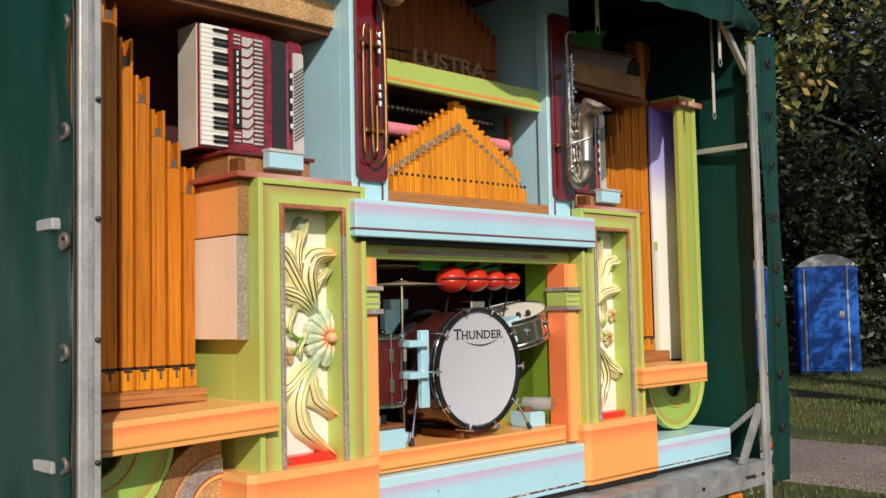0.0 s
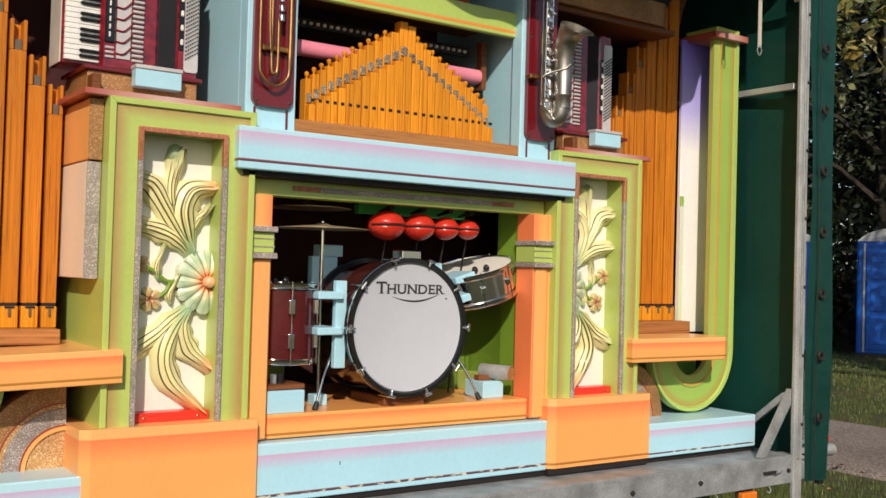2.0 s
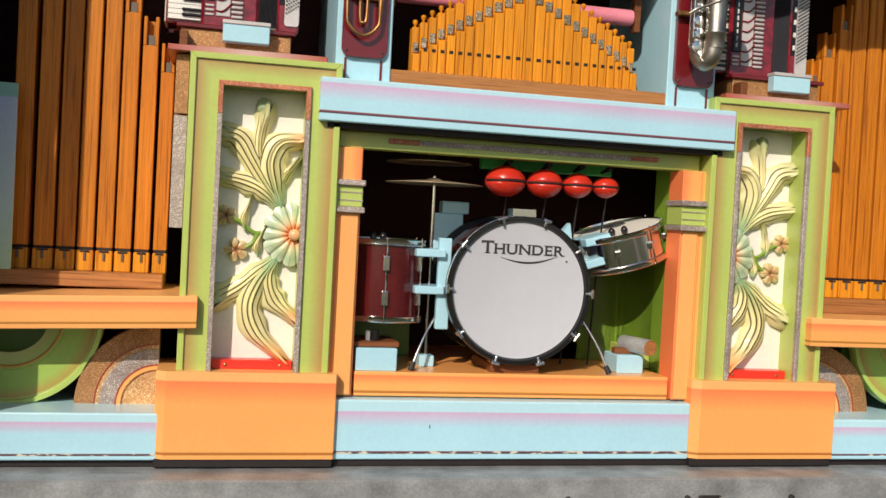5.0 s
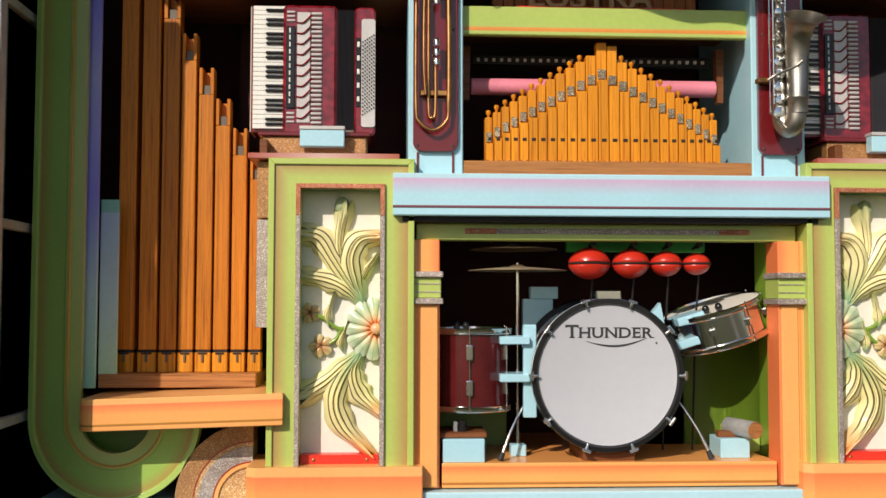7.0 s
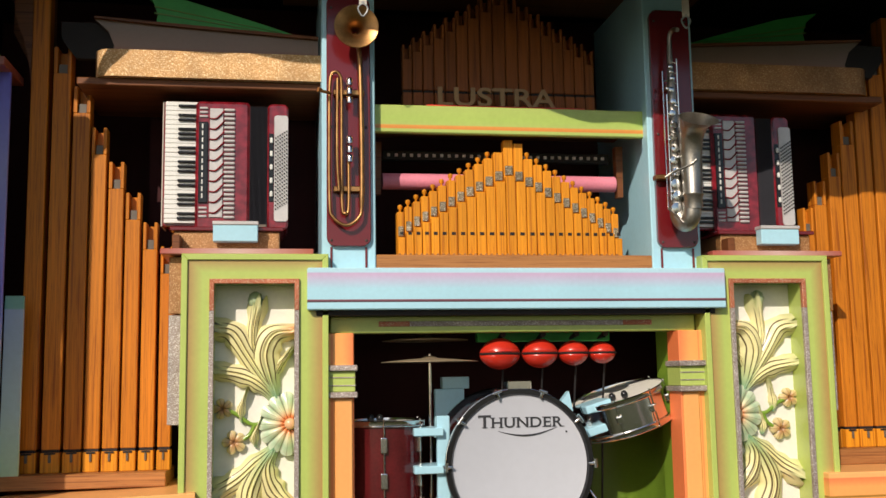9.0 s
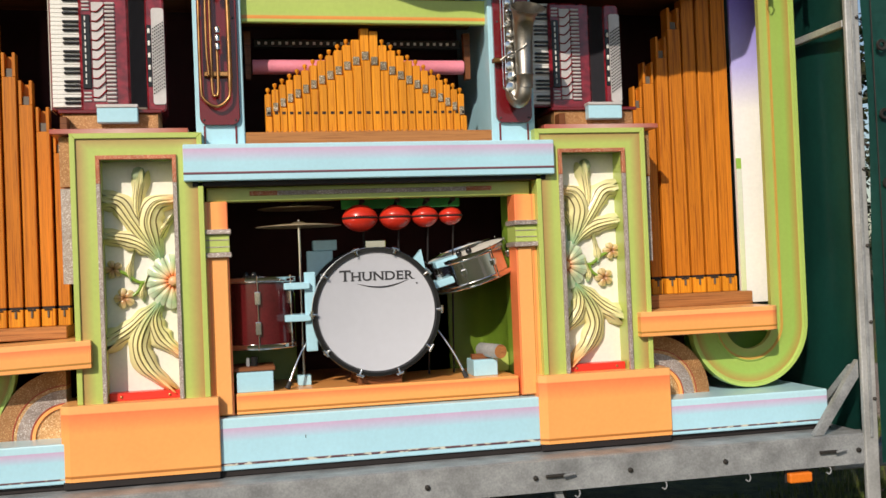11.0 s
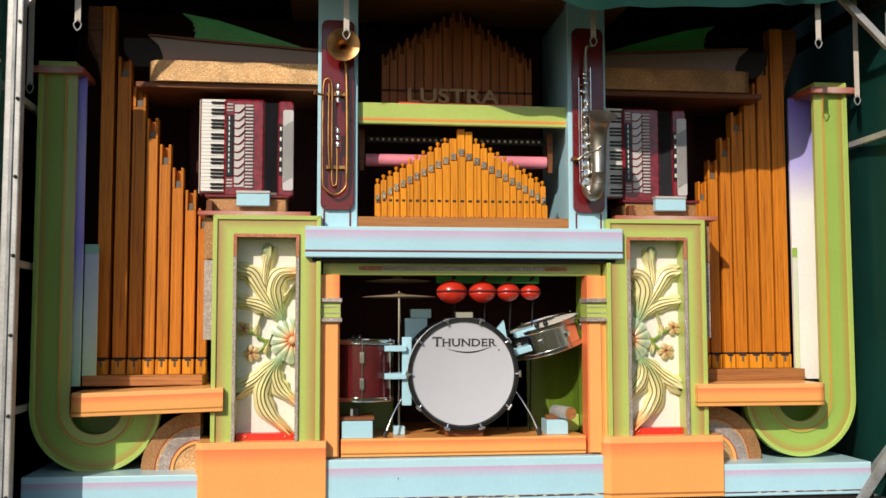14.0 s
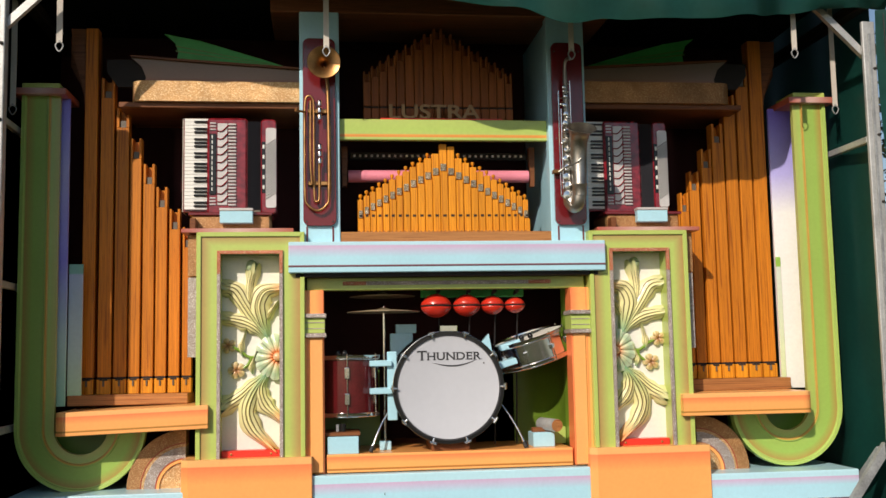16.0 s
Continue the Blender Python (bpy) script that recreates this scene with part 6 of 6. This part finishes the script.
def build_bass_drum():
    o = empty("bass_drum", "bass drum with white skin lettered THUNDER", "drum")
    part("shell", lathe([(0.268, 0.11), (0.272, 0.115), (0.272, 0.46), (0.266, 0.465)], 64, "Y", (DX, 0, DZ)), M["shell_dark"], o, "dark brown wrapped shell", 40)
    part("hoop", lathe([(0.266, 0.118), (0.266, 0.086), (0.272, 0.078), (0.288, 0.078), (0.291, 0.084), (0.291, 0.122)], 72, "Y", (DX, 0, DZ)), M["gloss_black"], o, "black wooden hoop", 40)
    part("hoop", lathe([(0.266, 0.43), (0.272, 0.428), (0.288, 0.428), (0.291, 0.434), (0.291, 0.475), (0.266, 0.475)], 72, "Y", (DX, 0, DZ)), M["gloss_black"], o, "", 40)
    part("hoop_line", lathe([(0.2895, 0.094), (0.2925, 0.095), (0.2925, 0.101), (0.2895, 0.102)], 72, "Y", (DX, 0, DZ)), M["chrome"], o, "", 40)
    head = part("drum_skin", lathe([(0.002, 0.0915), (0.255, 0.0915), (0.264, 0.089), (0.2665, 0.096), (0.2665, 0.118)], 72, "Y", (DX, 0, DZ)), M["drum_head"], o, "plain white drum skin", 30)
    cursor = DX - 0.163
    feet = {"T": [(0.5, 0), (0.06, 2), (0.94, 2)], "H": [(0.1, 0), (0.1, 1), (0.9, 0), (0.9, 1)], "U": [(0.1, 1), (0.9, 1)], "N": [(0.1, 0), (0.06, 1), (0.9, 1)],
            "D": [(0.08, 0), (0.08, 1)], "E": [(0.10, 0), (0.10, 1), (0.95, 3), (0.93, 2)], "R": [(0.08, 0), (0.08, 1), (0.93, 0)]}
    for txt in "THUNDER":
        size = 0.070 if txt == "T" else 0.056
        me = text_mesh(txt, size, 0.0006, pose(0, 0, 0, 90))
        lo, hi = min(v.co.x for v in me.vertices), max(v.co.x for v in me.vertices)
        cap = max(v.co.z for v in me.vertices)
        wide = 1.20 * (hi - lo)
        me.transform(Matrix.Translation((cursor, 0.0902, 1.452)) @ Matrix.Diagonal((1.20, 1, 1, 1)) @ Matrix.Translation((-lo, 0, 0)))
        bm = bmesh.new()
        bm.from_mesh(me)
        bpy.data.meshes.remove(me)
        for u, kind in feet[txt]:
            x, r = cursor + u * wide, 0.0085 * size / 0.056
            z0, z1 = {0: (0, 0.0028), 1: (cap - 0.0028, cap), 2: (cap - 0.011, cap), 3: (0, 0.011)}[kind]
            r = r if kind < 2 else 0.0016
            join_into(bm, box(x - r, x + r, 0.0892, 0.0908, 1.452 + z0, 1.452 + z1, 0.0))
        part("letter", bm, M["ink"], head)
        cursor += wide + (0.003 if txt == "T" else 0.0085)
    pts = [(DX - 0.085 + 0.235 * t, 0.0905, 1.443 - 0.028 * math.sin(math.pi * (0.05 + 0.9 * t)) + 0.012 * t) for t in [k / 20 for k in range(21)]]
    part("underline", tube(pts, [0.0006 + 0.0032 * math.sin(math.pi * k / 20) for k in range(21)], 6), M["ink"], head)
    part("mark", lathe([(0.0015, 0.0898), (0.004, 0.0898), (0.004, 0.091)], 10, "Y", (DX + 0.186, 0, 1.432)), M["ink"], head)
    claws(o, 10, 0.078, 0.16, DR)
    part("badge_block", box(-0.052, 0.042, 0.085, 0.165, 1.596, 1.632, 0.004), M["chrome"], o, "chrome tom bracket")
    for s in (-1, 1):
        sp = part("spur", tube(bez([(DX + s * 0.262, 0.22, 1.235), (DX + s * 0.30, 0.20, 1.20), (DX + s * 0.36, 0.16, 1.10), (DX + s * 0.405, 0.13, 0.995)], 6), 0.006, 8), M["chrome"], o, "chrome spur leg", 60)
        part("rubber_foot", tube([(DX + s * 0.395, 0.136, 1.018), (DX + s * 0.408, 0.128, 0.988)], [0.009, 0.013], 10), M["black"], sp, "black rubber foot")
    part("wedge", box(-0.10, 0.10, 0.12, 0.40, 0.985, 1.022, 0.004), M["brown"], o, "dark wooden wedge")


build_bass_drum()


def hoop_drum(name, label, r, h, shell_mat, m, lugs, group=""):
    o = empty(name, label, "drum", at=m)
    part("shell", lathe([(r - 0.006, 0.01), (r, 0.012), (r, h - 0.012), (r - 0.006, h - 0.01)], 56), shell_mat, o, "", 40)
    for z in (0.0, h - 0.022):
        part("hoop", lathe([(r + 0.002, z), (r + 0.010, z), (r + 0.012, z + 0.003), (r + 0.009, z + 0.006), (r + 0.009, z + 0.016), (r + 0.012, z + 0.022), (r + 0.004, z + 0.024), (r + 0.002, z + 0.018)], 56), M["chrome"], o, "chrome hoop", 30)
    part("drum_skin", lathe([(0.002, h - 0.006), (r - 0.004, h - 0.006), (r + 0.002, h - 0.010), (r + 0.002, h - 0.02)], 56), M["cream"], o, "cream drum skin", 30)
    for k in range(lugs):
        a = 2 * math.pi * (k + 0.5) / lugs
        c, s = math.cos(a), math.sin(a)
        rod = part("tension_rod", tube([((r + 0.009) * c, (r + 0.009) * s, -0.004), ((r + 0.009) * c, (r + 0.009) * s, h + 0.008)], 0.0032, 6), M["chrome"], o, "", 60)
        for z in ((h * 0.2, h * 0.62) if h > 0.2 else (h * 0.42,)):
            bm = box(-0.013, 0.013, -0.010, 0.010, 0, 0.06 if h > 0.2 else 0.03, 0.004, 2)
            bmesh.ops.transform(bm, matrix=Matrix.Translation(((r + 0.006) * c, (r + 0.006) * s, z)) @ Matrix.Rotation(a + math.pi / 2, 4, "Z"), verts=bm.verts[:])
            part("lug", bm, M["chrome"], rod, "chrome lug")
    for a in (100, 128):
        x, y = 0.5 * r * math.cos(radians(a)), -0.80 * r * math.sin(radians(a))
        part("beater", lathe([(0.003, h - 0.006), (0.012, h), (0.015, h + 0.012), (0.010, h + 0.024), (0.003, h + 0.028)], 14, "Z", (x, y, 0)), M["gloss_black"], o, "black beater tip", 50)
    return o


hoop_drum("tom_drum", "dark red tom drum with chrome hoops", 0.158, 0.318, M["shell"], pose(-0.520, 0.29, 1.166, 0, 0, -4), 6)
hoop_drum("snare_drum", "chrome snare drum tilted over the bass drum", 0.192, 0.150, M["chrome"], pose(0.502, 0.32, 1.430, 4, -17, 0), 8)

# brackets that carry the drums
br = empty("drum_bracket", "light blue wooden bracket holding the tom drum", "bracket")
part("upright", box(-0.322, -0.272, 0.15, 0.18, 1.145, 1.500, 0.003), M["blue"], br)
for z in (1.425, 1.282):
    part("arm", box(-0.415, -0.300, 0.125, 0.30, z, z + 0.030, 0.003), M["blue"], br)
part("head_block", box(-0.285, -0.16, 0.44, 0.48, 1.36, 1.60, 0.003), M["blue"], br)
part("head_block", box(-0.255, -0.140, 0.43, 0.49, 1.60, 1.650, 0.003), M["blue"], br)
br = empty("drum_bracket", "light blue wooden bracket holding the snare drum", "bracket")
bm = prism([(0.255, 1.28), (0.31, 1.28), (0.31, 1.38), (0.345, 1.40), (0.345, 1.43), (0.30, 1.43), (0.255, 1.36)], 0.42, 0.45)
part("upright", bm, M["blue"], br)
bm = box(-0.05, 0.07, 0, 0.16, 0, 0.032, 0.003)
bmesh.ops.transform(bm, matrix=pose(0.325, 0.17, 1.41, 0, -17, 0), verts=bm.verts[:])
part("arm", bm, M["blue"], br)
bm = box(-0.03, 0.08, 0, 0.16, 0, 0.032, 0.003)
bmesh.ops.transform(bm, matrix=pose(0.32, 0.17, 1.50, 0, -17, 0), verts=bm.verts[:])
part("arm", bm, M["blue"], br)
part("wedge_block", prism([(0.17, 1.52), (0.245, 1.475), (0.225, 1.585)], 0.20, 0.24), M["blue"], br)


def cymbal(x, y, z, r, label, hung=False):
    o = empty("cymbal", label, "cymbal", "cymbals")
    part("bronze", lathe([(0.003, z + 0.024), (0.020, z + 0.022), (0.034, z + 0.014), (0.10, z + 0.009), (r, z), (r, z - 0.002), (0.10, z + 0.006), (0.003, z + 0.012)], 56, "Z", (x, y, 0)), M["bronze"], o, "dull bronze disc", 30)
    if hung:
        part("hanger", tube([(x, y, z + 0.02), (x, y, 1.886)], 0.006, 10), M["iron"], o, "short dark hanger rod", 60)
        return
    part("stand_pole", tube([(x, y, 1.0), (x, y, z + 0.026)], 0.008, 10), M["chrome"], o, "chrome stand pole", 60)
    part("stand_foot", box(x - 0.030, x + 0.030, y - 0.03, y + 0.03, 0.985, 1.03, 0.003), M["blue"], o, "light blue foot block")
    part("wing_nut", lathe([(0.002, z + 0.032), (0.007, z + 0.030), (0.007, z + 0.022)], 10, "Z", (x, y, 0)), M["chrome"], o)


cymbal(-0.330, 0.27, 1.712, 0.195, "thin bronze cymbal on a chrome pole")
cymbal(-0.330, 0.40, 1.802, 0.180, "second bronze cymbal hung above the first", True)

for x, w, h in ((-0.053, 0.165, 0.126), (0.112, 0.148, 0.118), (0.252, 0.126, 0.102), (0.374, 0.110, 0.088)):
    o = empty("temple_block", "glossy red temple block with a slit mouth", "temple block", "temple blocks")
    bm = bmesh.new()
    bmesh.ops.create_uvsphere(bm, u_segments=36, v_segments=24, radius=1)
    for v in bm.verts:
        lip = 1.0 - 0.10 * math.exp(-(v.co.z / 0.05) ** 2) * max(0, -v.co.y + 0.3)
        taper = 1.0 - 0.12 * abs(v.co.z) ** 2
        v.co = Vector((x + v.co.x * w / 2 * lip * taper, 0.215 + v.co.y * w * 0.46 * lip, 1.738 + v.co.z * h / 2))
    part("block", bm, M["wb_red"], o, "", 60)
    pts = [(x + (w / 2 + 0.001) * 0.985 * math.sin(a), 0.215 - (w * 0.46) * 0.93 * math.cos(a), 1.738) for a in [radians(-80 + 8 * k) for k in range(21)]]
    part("slit", tube(pts, 0.0045, 6), M["dark"], o, "dark slit")
    part("post", tube([(x + 0.02, 0.24, 1.738), (x + 0.02, 0.30, 1.50), (x + 0.02, 0.36, 0.99)], 0.0045, 8), M["dark"], o, "thin dark post")
    part("beater", tube([(x + 0.012, 0.30, 1.80), (x + 0.01, 0.20, 1.815), (x + 0.01, 0.19, 1.815)], [0.005, 0.012, 0.012], 10), M["black"], o, "black beater")

o = empty("beater_box", "light blue box with a dark wooden pedal plate", "beater", at=None)
part("box", box(-0.634, -0.476, 0.10, 0.24, 0.985, 1.072, 0.003), M["blue"], o)
part("plate", box(-0.648, -0.466, 0.12, 0.32, 1.074, 1.094, 0.003), M["brown"], o, "dark wooden plate")
part("solenoid", tube([(-0.555, 0.16, 1.095), (-0.555, 0.16, 1.135)], 0.016, 12), M["gloss_black"], o)
part("bracket", box(-0.590, -0.575, 0.15, 0.18, 1.094, 1.13, 0.002), M["steel"], o)
o = empty("beater_box", "light blue block with a brown lever and grey roller", "beater")
part("box", box(0.445, 0.560, 0.16, 0.30, 0.985, 1.060, 0.003), M["blue"], o)
part("lever", box(0.450, 0.545, 0.20, 0.24, 1.058, 1.084, 0.003), M["brown"], o, "brown lever")
part("roller", tube([(0.510, 0.26, 1.100), (0.562, 0.11, 1.098)], 0.033, 20), M["alu"], o, "grey roller with brown end", 40)
part("roller_end", tube([(0.5615, 0.1115, 1.098), (0.563, 0.1065, 1.098)], 0.032, 20), M["board"], o)

# ---- trees ----
def chestnut():
    t = empty("chestnut_tree", "chestnut tree with yellowing autumn leaves", "tree")
    rnd = random.Random(11)
    bm = bmesh.new()
    add_tube(bm, bez([(9.4, -1.2, -0.1), (9.4, -1.1, 1.6), (9.3, -1.0, 3.4), (9.2, -0.9, 6.0), (9.2, -0.9, 8.0)], 4), [0.34] * 5 + [0.26] * 5 + [0.18] * 4 + [0.08] * 3, 10)
    for p in ([(9.3, -1.0, 3.4), (8.0, -0.4, 4.9), (6.6, 0.3, 5.2), (5.4, 0.7, 4.6), (4.85, 0.8, 4.0)], [(9.3, -1.0, 3.4), (10.2, 0.4, 5.0), (10.6, 1.6, 5.4), (10.7, 2.0, 5.2)], [(9.2, -0.9, 4.6), (8.6, 0.9, 6.0), (8.0, 2.2, 6.8)]):
        c = bez(p, 5)
        add_tube(bm, c, [0.14 - 0.125 * k / (len(c) - 1) for k in range(len(c))], 8)
    part("trunk", bm, M["bark"], t, smooth=60)
    clumps = [(rnd.uniform(4.5, 5.7), rnd.uniform(0.5, 2.1), rnd.uniform(3.5, 5.0), rnd.uniform(0.28, 0.5)) for _ in range(26)]
    clumps += [(4.62, 0.62, 3.30, 0.28), (4.75, 0.66, 3.62, 0.32), (4.9, 0.55, 3.75, 0.3), (4.68, 0.75, 3.9, 0.35)]
    # clumps kept out of view, added to shade the lawn and toilets
    for _ in range(34):
        y = rnd.uniform(-1.5, 3.2)
        clumps.append((2.45 * (y + 3.3) - 2.2 + rnd.uniform(0, 3.5), y, rnd.uniform(4.2, 6.6), rnd.uniform(0.35, 0.7)))
    clumps += [(rnd.uniform(7.8, 11), rnd.uniform(-2.2, 2.2), rnd.uniform(5.2, 8.5), rnd.uniform(0.7, 1.2)) for _ in range(24)]
    me = crown_mesh(21, clumps, 0.125, 330, 0.9)
    me.materials.append(M["chestnut"])
    c = new("crown", me)
    c.parent = t
    for x, y, z in ((4.62, 0.62, 3.52), (4.70, 0.58, 3.47)):
        part("conker_husk", lathe([(0.003, -0.035), (0.022, -0.028), (0.036, 0.0), (0.024, 0.027), (0.004, 0.036)], 12, "Z", (x, y, z)), M["dry"], t, "yellow spiny husk", 60)


chestnut()
DARK = "dark green broadleaf tree at the field's edge"
for k, (x, y, h, sp) in enumerate(((17.5, 8.6, 9, 3.4), (19.5, 5.4, 10, 3.6), (16.0, 11.5, 10, 3.6), (21.5, 1.8, 10, 3.8), (14.0, 14.0, 10, 3.8), (20.5, 9.5, 12, 4.4), (23.5, 5.5, 12, 4.6),
                                   (-9.5, 14.5, 11, 4.0), (-6.2, 16.5, 12, 4.2), (-13.0, 12.0, 11, 4.2))):
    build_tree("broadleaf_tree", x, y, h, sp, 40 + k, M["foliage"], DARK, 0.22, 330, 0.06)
# out-of-view tree, added only for its dappled shade on the toilets
build_tree("broadleaf_tree", 12.3, 1.2, 9.0, 2.3, 71, M["chestnut_dark"], "unseen broadleaf tree added to shade the portable toilets", 0.20, 330, 0.42)


def far_woods():
    rnd = random.Random(77)
    clumps = []
    for k in range(120):
        a = radians(rnd.uniform(38, 85))
        d = rnd.uniform(27, 31)
        clumps.append((d * math.sin(a), d * math.cos(a) - 4, rnd.uniform(0.2, 9.5), rnd.uniform(1.2, 2.0)))
    for k in range(150):
        a = radians(rnd.uniform(-52, -12))
        d = rnd.uniform(25, 29)
        clumps.append((d * math.sin(a), d * math.cos(a) - 4, rnd.uniform(0.2, 13.5), rnd.uniform(1.2, 2.0)))
    me = crown_mesh(5, clumps, 0.38, 170, 1.0)
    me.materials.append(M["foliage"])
    tagged(new("far_woods", me), "dark dense woods at the edge of the field", "woods", kind="stuff")


far_woods()
build_blades()
